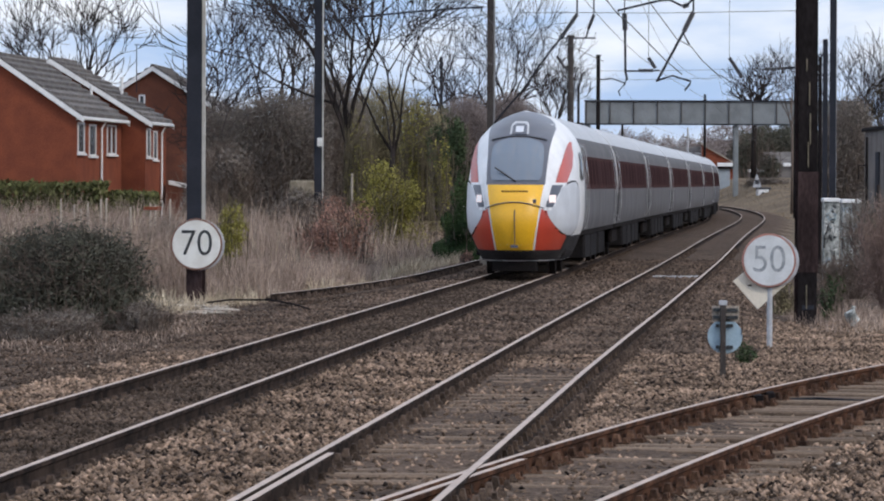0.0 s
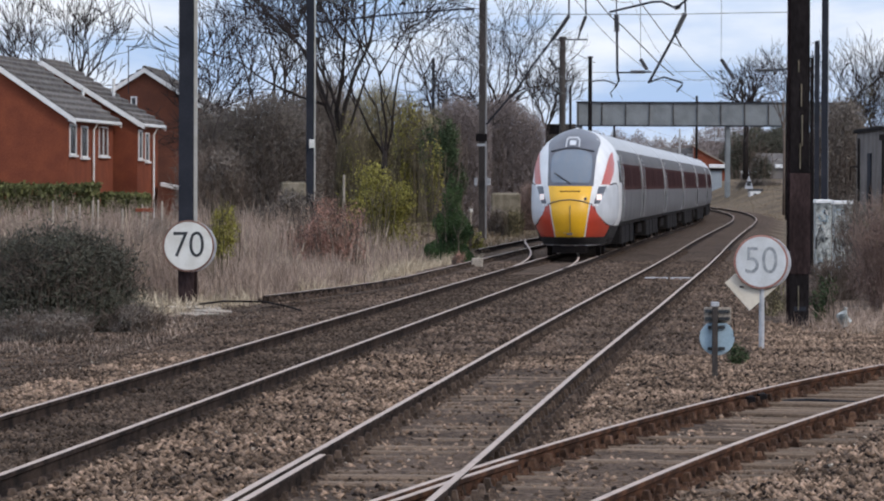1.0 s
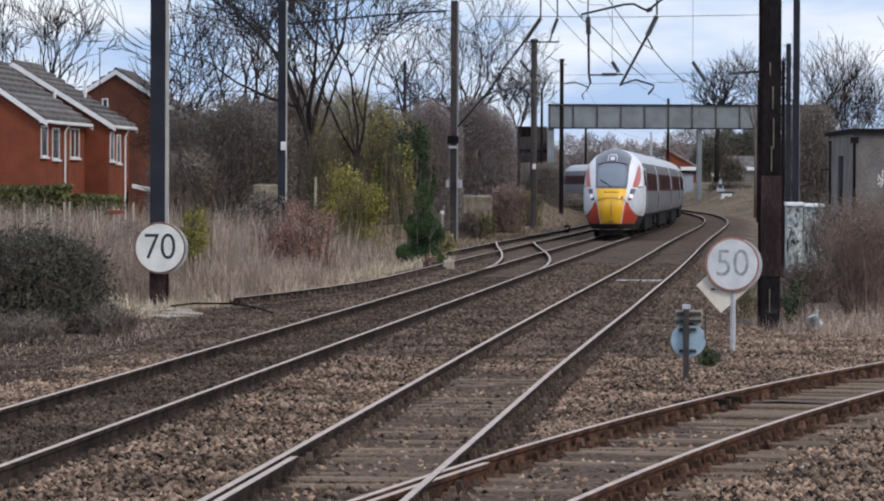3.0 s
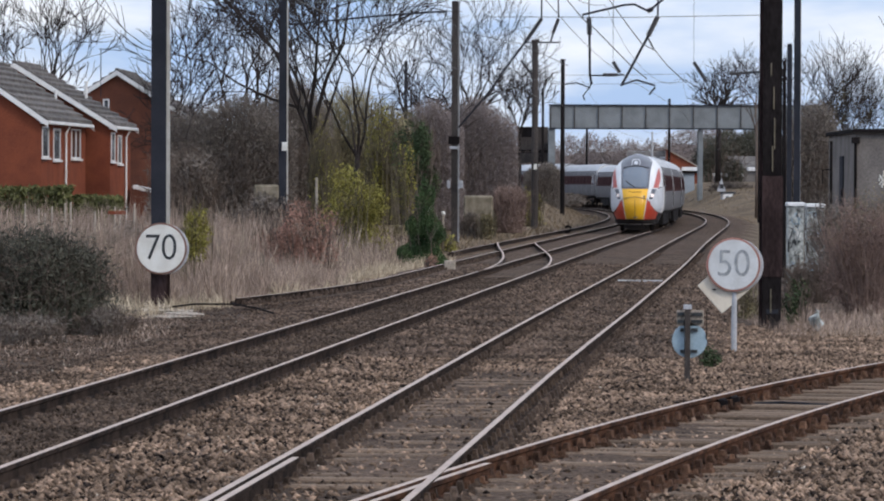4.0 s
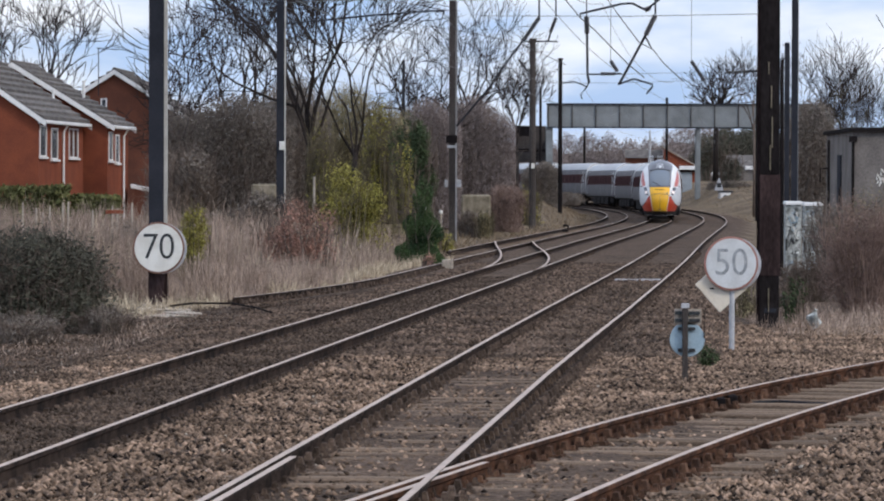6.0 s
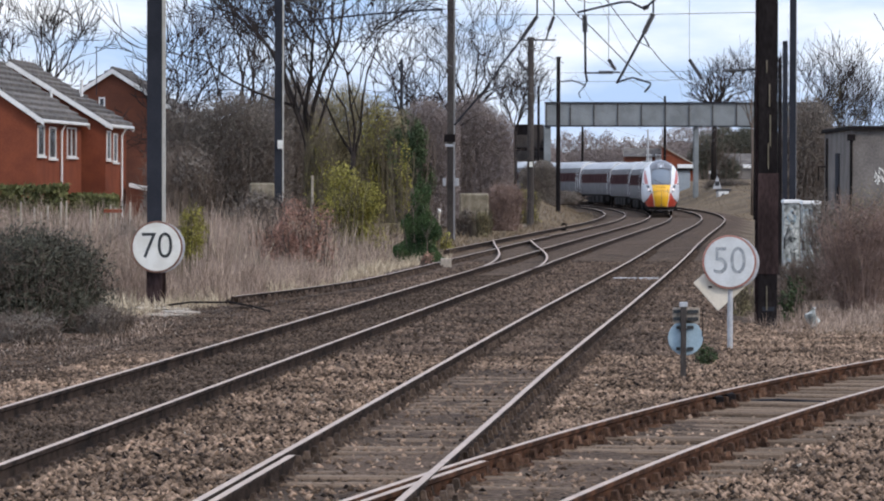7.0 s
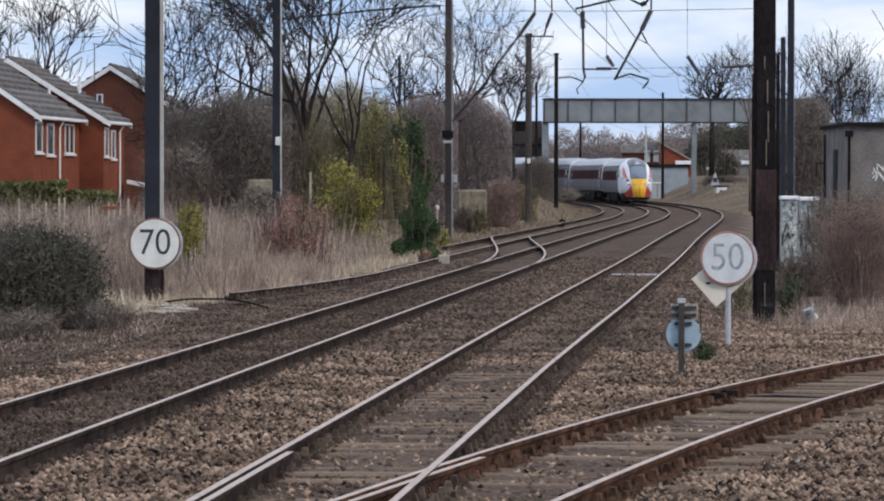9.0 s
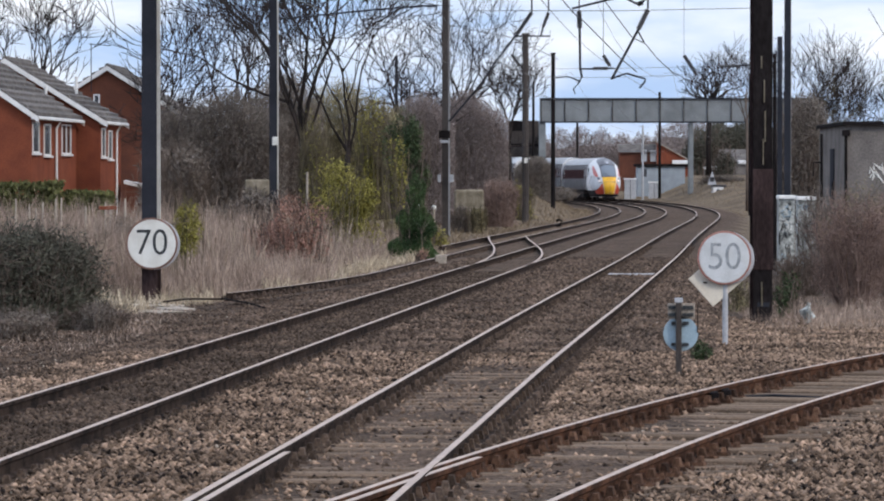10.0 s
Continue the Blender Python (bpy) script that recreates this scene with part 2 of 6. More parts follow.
TR_OVAL = mat("pale grey side panel paint", (0.56, 0.58, 0.62), 0.45, scale=1.5, amount=0.15, fine=20, bump=0, grit=0.05)


# ---- mesh building ----
class Mesh:
    """Points and faces gathered for one mesh."""

    def __init__(self):
        self.v, self.f, self.m = [], [], []

    def add(self, points, faces, slot=0):
        k = len(self.v)
        self.v.extend(tuple(p) for p in points)
        self.f.extend(tuple(i + k for i in q) for q in faces)
        self.m.extend([slot] * len(faces))
        return self

    def box(self, x0, x1, y0, y1, z0, z1, slot=0, taper=0.0):
        t = taper
        p = [(x0, y0, z0), (x1, y0, z0), (x1, y1, z0), (x0, y1, z0), (x0 + t, y0 + t, z1), (x1 - t, y0 + t, z1), (x1 - t, y1 - t, z1), (x0 + t, y1 - t, z1)]
        return self.add(p, [(3, 2, 1, 0), (4, 5, 6, 7), (0, 1, 5, 4), (1, 2, 6, 5), (2, 3, 7, 6), (3, 0, 4, 7)], slot)

    def soft(self, x0, x1, y0, y1, z0, z1, c=0.01, slot=0):
        """A box with its upright edges and top edge chamfered."""
        def ring(g, z):
            return [(x0 + g + c, y0 + g, z), (x1 - g - c, y0 + g, z), (x1 - g, y0 + g + c, z), (x1 - g, y1 - g - c, z), (x1 - g - c, y1 - g, z), (x0 + g + c, y1 - g, z), (x0 + g, y1 - g - c, z), (x0 + g, y0 + g + c, z)]
        p = ring(0, z0) + ring(0, z1 - c) + ring(c, z1)
        f = [tuple(reversed(range(8))), tuple(range(16, 24))]
        for k in (0, 8):
            f += [(k + i, k + (i + 1) % 8, k + 8 + (i + 1) % 8, k + 8 + i) for i in range(8)]
        return self.add(p, f, slot)

    def tube(self, pts, radii, n=6, slot=0, caps=True):
        pts = [Vector(p) for p in pts]
        if isinstance(radii, (int, float)):
            radii = [radii] * len(pts)
        rings, faces = [], []
        for i, p in enumerate(pts):
            t = (pts[min(i + 1, len(pts) - 1)] - pts[max(i - 1, 0)]).normalized()
            a = t.cross(Vector((0.31, 0.17, 0.93)) if abs(t.z) < 0.9 else Vector((1, 0.2, 0))).normalized()
            b = t.cross(a)
            for j in range(n):
                w = 2 * math.pi * j / n
                rings.append(p + (a * math.cos(w) + b * math.sin(w)) * radii[i])
        for i in range(len(pts) - 1):
            for j in range(n):
                faces.append((i * n + j, i * n + (j + 1) % n, (i + 1) * n + (j + 1) % n, (i + 1) * n + j))
        if caps:
            faces += [tuple(reversed(range(n))), tuple(range((len(pts) - 1) * n, len(pts) * n))]
        return self.add(rings, faces, slot)

    def disc(self, c, r, depth, n=40, slot=0):
        """A round plate that faces -y, with a small bevel."""
        x, y, z = c
        p = []
        for rr, yy in ((r - 0.006, y), (r, y + 0.005), (r, y + depth)):
            p += [(x + rr * math.cos(2 * math.pi * i / n), yy, z + rr * math.sin(2 * math.pi * i / n)) for i in range(n)]
        f = [tuple(range(n)), tuple(reversed(range(2 * n, 3 * n)))]
        for k in (0, n):
            f += [(k + i, k + n + i, k + n + (i + 1) % n, k + (i + 1) % n) for i in range(n)]
        return self.add(p, f, slot)

    def ob(self, name, mats, parent=None, label="", smooth=False):
        data = bpy.data.meshes.new(name)
        data.from_pydata(self.v, [], self.f)
        for m in mats if isinstance(mats, (list, tuple)) else [mats]:
            data.materials.append(m)
        if any(self.m):
            data.polygons.foreach_set("material_index", self.m)
        if smooth:
            data.polygons.foreach_set("use_smooth", [True] * len(self.f))
        data.update()
        ob = new(name, data)
        if parent is not None:
            ob.parent = parent
        if label:
            tagged(ob, label)
        return ob


def empty(name, label, category, m=None, group="", kind=""):
    ob = new(name)
    ob.empty_display_size = 0.3
    if m is not None:
        ob.matrix_basis = m
    return tagged(ob, label, category, group, kind)


def soup(name, points, sides, material, parent=None):
    """Many loose polygons of the same number of sides, from one array of points."""
    data = bpy.data.meshes.new(name)
    n = len(points) // sides
    data.vertices.add(n * sides)
    data.vertices.foreach_set("co", np.asarray(points, dtype=np.float32).ravel())
    data.loops.add(n * sides)
    data.loops.foreach_set("vertex_index", np.arange(n * sides, dtype=np.int32))
    data.polygons.add(n)
    data.polygons.foreach_set("loop_start", np.arange(0, n * sides, sides, dtype=np.int32))
    data.materials.append(material)
    data.update(calc_edges=True)
    ob = new(name, data)
    if parent is not None:
        ob.parent = parent
    return ob


# ---- the lines of the tracks ----
def main_x(y):
    """The train's track: straight, then a bend to the left."""
    s = max(0.0, min(y, 440.0) - 150)
    x = -6.71 + 0.0735 * min(y, 440.0) + 6.07e-5 * s * s - 3.064e-9 * s ** 4
    return x - 0.19 * max(0.0, y - 440)


def grade(y):
    """Rail level: flat, then a gentle rise into the bend."""
    return 1.7e-5 * max(0.0, min(y, 440.0) - 240) ** 2 + 0.0068 * max(0.0, y - 440)


def second_x(y):
    """The second track, which draws away from the first towards the bend."""
    s = min(1.0, max(0.0, (y - 58) / 70))
    return main_x(y) + 3.56 + 0.16 * s * s * (3 - 2 * s) - 0.12 * min(1.0, max(0.0, (y - 140) / 80))


def siding_x(y):
    return main_x(y) - 3.3 - 0.0029 * max(0.0, 105 - y) ** 2


def branch_x(y):
    """The branch that leaves the second track to the right."""
    t = y - 29.15
    return -0.02 + 0.194 * t + 0.00165 * t * t + 0.000035 * t ** 3


def crossover_x(y):
    a, b = 111.0, 172.0
    s = min(1, max(0, (y - a) / (b - a)))
    return main_x(y) - 3.3 * s * s * (1.9 - 0.9 * s)


def slope(fx, y):
    return (fx(y + 0.5) - fx(y - 0.5))


def beside(fx, y, off):
    """The point at off metres to the right of a track's middle."""
    s = slope(fx, y)
    k = 1 / math.sqrt(1 + s * s)
    return fx(y) + off * k, y - off * s * k


RAIL_SECTION = [(-0.07, -0.16), (0.07, -0.16), (0.07, -0.148), (0.012, -0.125), (0.012, -0.05), (0.036, -0.036), (0.036, -0.007), (0.03, 0.0), (-0.03, 0.0), (-0.036, -0.007), (-0.036, -0.036), (-0.012, -0.05), (-0.012, -0.125), (-0.07, -0.148)]


def rail(parent, fx, off, y0, y1, side, top, name="rail", lift=0.0):
    q, ys, y = Mesh(), [], y0
    while y < y1:
        ys.append(y)
        y += 0.9 if y < 60 else 3.0 if y < 180 else 6.0
    ys.append(y1)
    n, pts, faces, slots = len(RAIL_SECTION), [], [], []
    for y in ys:
        for ox, oz in RAIL_SECTION:
            px, py = beside(fx, y, (off(y) if callable(off) else off) + ox)
            pts.append((px, py, oz + lift + grade(py)))
    for i in range(len(ys) - 1):
        for j in range(n):
            faces.append((i * n + j, i * n + (j + 1) % n, (i + 1) * n + (j + 1) % n, (i + 1) * n + j))
            slots.append(1 if j == 7 else 0)
    faces += [tuple(reversed(range(n))), tuple(range((len(ys) - 1) * n, len(ys) * n))]
    slots += [0, 0]
    q.add(pts, faces)
    q.m = slots
    return q.ob(name, [side, top], parent)


def right_rail(y):
    """The second track's outer rail lies closer in through the crossing."""
    return 0.7525 - 0.1 * min(1.0, max(0.0, (76 - y) / 26))


def chair(q, fx, y, off, sd, small=False):
    """A cast chair on one side of a rail: foot plate, jaw and two screw heads; small: a low clip."""
    s = slope(fx, y)
    k = 1 / math.sqrt(1 + s * s)
    ex, ey = Vector((k, -s * k, 0)), Vector((s * k, k, 0))
    px, py = beside(fx, y, off)
    at = Vector((px, py, grade(py)))

    def block(a0, a1, b0, b1, z0, z1, t):
        n = len(q.v)
        q.box(sd * a0 if sd > 0 else -a1, a1 if sd > 0 else -a0, b0, b1, z0, z1, taper=t)
        q.v[n:] = [tuple(at + ex * p[0] + ey * p[1] + Vector((0, 0, p[2]))) for p in q.v[n:]]

    if small:
        return block(0.06, 0.13, -0.05, 0.05, -0.165, -0.105, 0.014)
    block(0.05, 0.21, -0.1, 0.1, -0.165, -0.128, 0.008)
    block(0.04, 0.115, -0.075, 0.075, -0.14, -0.058, 0.018)
    for b in (-0.055, 0.055):
        block(0.145, 0.19, b - 0.024, b + 0.024, -0.13, -0.086, 0.008)


def track(name, label, fx, y0, y1, sleeper_mat, side, top, near=90, far=260, step=0.65, skip=None, buried=0, sink=0.0):
    t = empty(name, label, "railway track", kind="structure")
    rail(t, fx, -0.7525, max(y0, buried), y1, side, top, "rail", -0.02 if buried else -0.004 if fx is branch_x else 0.0)
    rail(t, fx, right_rail if fx is second_x else 0.7525, y0, y1, side, top, "rail", -0.02 if buried else -0.004 if fx is branch_x else 0.0)
    rng = random.Random(name)
    q = Mesh().soft(-1.3, 1.3, -0.125, 0.125, -0.3, -0.152, 0.018)
    first, rest, clips, y, k = None, Mesh(), Mesh(), y0 + 0.3, 0
    while y < min(y1, far):
        x, a = fx(y), -math.atan(slope(fx, y)) + rng.uniform(-0.012, 0.012)
        if not (skip and skip(y)):
            m = pose(x, y, grade(y) + rng.uniform(-0.045, 0.0) - sink, 0, 0, math.degrees(a))
            if y < near:
                if first is None:
                    first = s = q.ob("sleeper", sleeper_mat, t)
                else:
                    s = new("sleeper", first.data)
                    s.parent = t
                s.matrix_basis = m
            else:
                rest.add([m @ Vector((p[0], p[1], p[2] - 0.03)) for p in q.v], q.f)
            if y < 150 and not (buried and y < buried):
                for off in (-0.7525, 0.7525):
                    for sd in (-1, 1):
                        chair(clips, fx, y, off, sd, fx is main_x)
        if buried and y0 < y < buried:
            for sd in (-1, 1):
                chair(clips, fx, y, 0.7525, sd)
        y += step
    if rest.v:
        tagged(rest.ob("sleepers", sleeper_mat, t), kind="stuff")
    if clips.v:
        tagged(clips.ob("rail_clips", CLIP_RUST if fx is branch_x else CLIP, t), kind="stuff")
    return t


# ---- ground ----
def ground_z(x, y):
    """Height of the ground: ballast between the tracks, a low cess, banks farther off."""
    z = -0.155 + grade(y)
    base = z
    left = main_x(y) - (3.2 if y > 112 else 2.1) - x
    right = x - (second_x(y) + 1.9)
    if left > 0:
        z = base - 0.16 * min(1, left / 1.2) + 0.25 * min(1, max(0, left - 4) / 10)
    if right > 0:
        near = y < 62
        z = base - (0.05 if near else 0.14) * min(1, right / 1.2) + 0.3 * min(1, max(0, right - 5) / 12)
        z += 1.7 * min(1, max(0, y - 320) / 90) * min(1, max(0, x - 23.0) / 4)
    if left > 0 and y > 250:
        z += 1.3 * min(1, (y - 250) / 60) * min(1, max(0, left - 2.5) / 3)
    return z


def ground():
    xs = [-900, -400, -150, -80, -50, -35] + [-26 + 1.0 * i for i in range(18)] + [-8 + 0.35 * i for i in range(60)] + [13 + 1.2 * i for i in range(26)] + [48, 60, 90, 150, 400, 900]
    ys = [-60, -20, 0, 10] + [20 + 0.8 * i for i in range(100)] + [100 + 4 * i for i in range(60)] + [340 + 8 * i for i in range(28)] + [600, 700, 900, 1300, 2200, 4000]
    rng = random.Random(4)
    v = [(x, y, ground_z(x, y) + (rng.uniform(-0.02, 0.02) if y < 140 else 0)) for y in ys for x in xs]
    w = len(xs)
    f = [(j * w + i, j * w + i + 1, (j + 1) * w + i + 1, (j + 1) * w + i) for j in range(len(ys) - 1) for i in range(w - 1)]
    q = Mesh().add(v, f)
    slots = []
    for j in range(len(ys) - 1):
        for i in range(w - 1):
            x, y = (xs[i] + xs[i + 1]) / 2, (ys[j] + ys[j + 1]) / 2
            lo, hi = main_x(y) - (5 if y > 105 else 2.0), second_x(y) + 2.2
            if y < 62:
                hi = branch_x(y) + 6
            slots.append(1 if lo < x < hi else 0 if y < 150 else 2)
    q.m = slots
    return tagged(q.ob("ground", [GROUND, BALLAST, GRASS], smooth=True), "brown dirt and stone ballast ground beside the tracks", "ground", kind="structure")


GRASS = mat("dull winter grass", (0.17, 0.13, 0.092), 0.95, other=(0.11, 0.085, 0.062), scale=0.3, fine=4, bump=0.6, dist=0.1)
ground()

track("track_1", "main railway track with polished rails on dirty sleepers", main_x, 18, 560, SLEEPER_C, RAIL_SIDE, RAIL_TOP, sink=0.005)
track("track_2", "second railway track with timber sleepers and polished rails", second_x, 18, 560, SLEEPER_W, RAIL_SIDE, RAIL_TOP, sink=-0.022)
track("track_3", "curving branch track with rusty rails", branch_x, 24, 64, SLEEPER_W, RAIL_RUST, RAIL_TOP, sink=-0.022)
track("track_4", "dull siding track half buried in dirt", siding_x, 84.5, 540, SLEEPER_W, RAIL_SIDE, RAIL_TOP, buried=146, skip=lambda y: y < 108)
track("track_5", "crossover rails between the siding and the main track", crossover_x, 111, 172, SLEEPER_W, RAIL_SIDE, RAIL_TOP, skip=lambda y: True)


# ---- the train ----
def lerp(table, z):
    for (a, b), (c, d) in zip(table, table[1:]):
        if z <= c:
            return b + (d - b) * (z - a) / (c - a)
    return table[-1][1]


HALF = [(0.35, 0.98), (0.75, 1.17), (1.16, 1.33), (1.5, 1.36), (2.2, 1.36), (2.75, 1.31), (3.1, 1.24), (3.35, 1.12), (3.6, 0.92), (3.78, 0.68), (3.9, 0.45), (3.97, 0.2), (4.0, 0.02)]
TIP = [(0.35, 0.55), (0.55, 0.3), (0.75, 0.15), (1.1, 0.02), (1.4, 0.0), (1.8, 0.1), (2.15, 0.32), (2.5, 0.68), (2.9, 1.15), (3.3, 1.72), (3.6, 2.3), (3.78, 2.8), (3.9, 3.4), (4.0, 4.3)]


def nose_y(x, z):
    """How far behind the tip the nose's skin lies at a height and distance from the middle."""
    q = min(0.9999, abs(x) / lerp(HALF, z))
    return lerp(TIP, z) + 3.0 * (1 - (1 - q ** 2.6) ** 0.5)


def slim(m):
    """Draws the nose in towards its tip."""
    m.v = [(x * (0.94 + 0.06 * min(1.0, max(0.0, (y + 13) / 5.5))), y, z) for x, y, z in m.v]
    return m


def skin(z, a):
    """A point of the nose's skin at a height, a metres behind the place where the side turns straight."""
    w, pts = lerp(HALF, z), []
    for i in range(41):
        q = 1 - 0.6 * (i / 40) ** 2
        pts.append((w * q, -13 + nose_y(w * q * 0.99999, z)))
    if a >= 0:
        return w, pts[0][1] + a
    for (x0, y0), (x1, y1) in zip(pts, pts[1:]):
        d = math.hypot(x1 - x0, y1 - y0)
        if -a <= d:
            return x0 + (x1 - x0) * -a / d, y0 + (y1 - y0) * -a / d
        a += d
    return pts[-1]


def patch(lo, hi, z0, z1, out=0.012, nx=14, nz=14):
    """A panel on the nose between two side lines, which are functions of the height."""
    q, p = Mesh(), []
    for j in range(nz + 1):
        z = z0 + (z1 - z0) * j / nz
        a, b = lo(z), hi(z)
        for i in range(nx + 1):
            x = a + (b - a) * i / nx
            w = lerp(HALF, z) * 0.995
            x = max(-w, min(w, x))
            p.append((x + (out * 0.6 if x > 0.8 else -out * 0.6 if x < -0.8 else 0), -13 + nose_y(x, z) - out, z + out * 0.3))
    w = nx + 1
    return slim(q.add(p, [(j * w + i, j * w + i + 1, (j + 1) * w + i + 1, (j + 1) * w + i) for j in range(nz) for i in range(nx)]))


def line(table):
    return lambda z: lerp(table, z)


def neg(fn):
    return lambda z: -fn(z)


def nose(car):
    zs = [0.35, 0.5, 0.65, 0.75, 0.9, 1.1, 1.3, 1.5, 1.7, 1.9, 2.1, 2.3, 2.5, 2.7, 2.9, 3.1, 3.25, 3.35, 3.45, 3.55, 3.65, 3.74, 3.82, 3.88, 3.93, 3.97, 4.0]
    qs = [-1, -0.995, -0.98, -0.95, -0.9, -0.82, -0.72, -0.6, -0.45, -0.3, -0.15]
    qs = qs + [0] + [-a for a in reversed(qs)]
    p = []
    for z in zs:
        w = lerp(HALF, z)
        p.append((-w, -6.6, z))
        p += [(a * w, -13 + nose_y(a * w, z), z) for a in qs]
        p.append((w, -6.6, z))
    n = len(qs) + 2
    f = [(j * n + i, j * n + i + 1, (j + 1) * n + i + 1, (j + 1) * n + i) for j in range(len(zs) - 1) for i in range(n - 1)]
    shell = slim(Mesh().add(p, f)).ob("nose", TR_WHITE, car, "white streamlined cab nose", True)
    patch(line([(0.57, -0.45), (1.3, -0.58), (2.17, -0.71)]), line([(0.57, 0.45), (1.3, 0.58), (2.17, 0.71)]), 0.57, 2.17).ob("front_panel", TR_YELLOW, shell, "bright yellow front panel", True)
    edge = line([(2.17, 0.74), (2.6, 0.755), (3.0, 0.77), (3.3, 0.8), (3.55, 0.82), (3.7, 0.73), (3.8, 0.6), (3.9, 0.4), (3.97, 0.17)])
    patch(neg(edge), edge, 2.17, 3.97, 0.012, 16, 24).ob("windscreen_surround", TR_DARK, shell, "dark grey windscreen surround", True)
    glass = line([(2.27, 0.58), (2.36, 0.645), (2.8, 0.67), (3.08, 0.64), (3.18, 0.56), (3.25, 0.4), (3.28, 0.25)])
    patch(neg(glass), glass, 2.27, 3.28, 0.03, 14, 18).ob("windscreen", TR_GLASS, shell, "raked windscreen", True)
    unit = line([(3.38, 0.24), (3.62, 0.22), (3.7, 0.15)])
    patch(neg(unit), unit, 3.38, 3.7, 0.03, 6, 8).ob("coupling_light", TR_PALE, shell, "pale rim of the upper marker light", True)
    unit = line([(3.38, 0.19), (3.58, 0.18), (3.65, 0.12)])
    patch(neg(unit), unit, 3.38, 3.65, 0.04, 6, 8).ob("light_recess", TR_DARK, shell, "dark recess of the marker light", True)
    patch(lambda z: -0.1, lambda z: 0.1, 3.43, 3.58, 0.05, 4, 4).ob("marker_lamp", TR_OVAL, shell, "", True)
    for s in (-1, 1):
        def pair(a, b, z0, z1, out, name, m, label="", nx=10, nz=12, par=shell):
            lo, hi = (a, b) if s > 0 else (neg(b), neg(a))
            return patch(lo, hi, z0, z1, out, nx, nz).ob(name, m, par, label, True)
        pair(line([(0.6, 0.5), (1.3, 0.62), (1.6, 0.68)]), line([(0.6, 1.08), (0.8, 1.18), (1.0, 1.2), (1.3, 1.1), (1.6, 0.96)]), 0.6, 1.6, 0.011, "lower_flank", TR_RED, "red lower flank")
        pair(line([(2.2, 0.96), (2.7, 1.06), (3.22, 1.13)]), line([(2.2, 1.2), (2.6, 1.27), (2.9, 1.25), (3.22, 1.165)]), 2.2, 3.22, 0.011, "upper_flank", TR_RED, "red upper flank")
        pair(line([(1.56, 0.72), (2.22, 0.84)]), line([(1.56, 0.94), (2.22, 1.2)]), 1.56, 2.22, 0.016, "lamp_surround", TR_WHITE)
        lens = pair(line([(1.63, 0.77), (2.16, 0.89)]), line([(1.63, 0.92), (2.16, 1.12)]), 1.63, 2.16, 0.024, "lamp_housing", TR_DARK, "dark lamp housing")
        pair(lambda z: 0.83, lambda z: 0.98, 1.74, 1.92, 0.034, "tail_lamp", LAMP_ON, "small tail lamp", 6, 6)
        q, rows = Mesh(), []
        for j in range(6):
            z = 0.36 + 0.58 * j / 5
            for i in range(13):
                x, y = skin(z, -1.5 + 4.6 * i / 12 + 0.5 * (j / 5))
                rows.append((s * (x + 0.012), min(y, -6.62) - 0.008, z))
        q.add(rows, [(13 * j + i, 13 * j + i + 1, 13 * j + 14 + i, 13 * j + 13 + i) for j in range(5) for i in range(12)])
        slim(q).ob("side_skirt", TR_SKIRT, shell, "dark grey side skirt", True)
        # pale lens-shaped panel behind the lamps
        for grow_by, lift, m, name, label in ((1.06, 0.007, TR_BOX, "panel_edge", "dark edge round the side panel"), (1.0, 0.014, TR_OVAL, "side_panel", "pale grey rounded side panel")):
            q, rows = Mesh(), []
            for j in range(21):
                z = 1.6 + 0.64 * grow_by * (j / 10 - 1)
                half = (1.9 + 1.2 * (grow_by - 1)) * math.sqrt(max(0.0, 1 - ((z - 1.6) / (0.645 * grow_by)) ** 2))
                for i in range(17):
                    x, y = skin(z, -0.75 + half * (i / 8 - 1))
                    rows.append((s * (x + lift), y - lift, z))
            q.add(rows, [(17 * j + i, 17 * j + i + 1, 17 * j + 18 + i, 17 * j + 17 + i) for j in range(20) for i in range(16)])
            slim(q).ob(name, m, shell, label, True)
        for yy in (-7.0, -6.68):
            zs = [1.16, 1.6, 2.13, 2.5, 2.8, 3.1, 3.2]
            Mesh().add([(s * (lerp(HALF, z) + 0.03), y, z) for z in zs for y in (yy, yy + 0.1)], [(2 * j, 2 * j + 1, 2 * j + 3, 2 * j + 2) for j in range(6)]).ob("door_edge", INSUL if yy < -6.9 else TR_WHITE, shell)
        zs = [2.3, 2.55, 2.8, 2.98]
        Mesh().add([(s * (lerp(HALF, z) + 0.016), y, z) for z in zs for y in (-8.3 + 0.5 * (z - 2.3), -7.15)], [(2 * j, 2 * j + 1, 2 * j + 3, 2 * j + 2) for j in range(3)]).ob("cab_side_window", GLASS, shell)
    patch(lambda z: -1.17, lambda z: 1.17, 0.36, 0.6, 0.05, 20, 6).ob("skirt", TR_SKIRT, shell, "dark grey front skirt", True)
    Mesh().tube([(0.02, -13.04 + nose_y(0, z), z) for z in (0.75, 1.0, 1.3, 1.58)], 0.012, 5).ob("panel_seam", TR_DARK, shell)
    Mesh().tube([(x, -13.03 + nose_y(x, 1.6 + 0.16 * (1 - (x / 0.72) ** 2)), 1.6 + 0.16 * (1 - (x / 0.72) ** 2)) for x in [-0.7 + 0.14 * i for i in range(11)]], 0.013, 5).ob("hatch_seam", TR_DARK, shell)
    for i in range(9):
        x = -0.28 + 0.07 * i
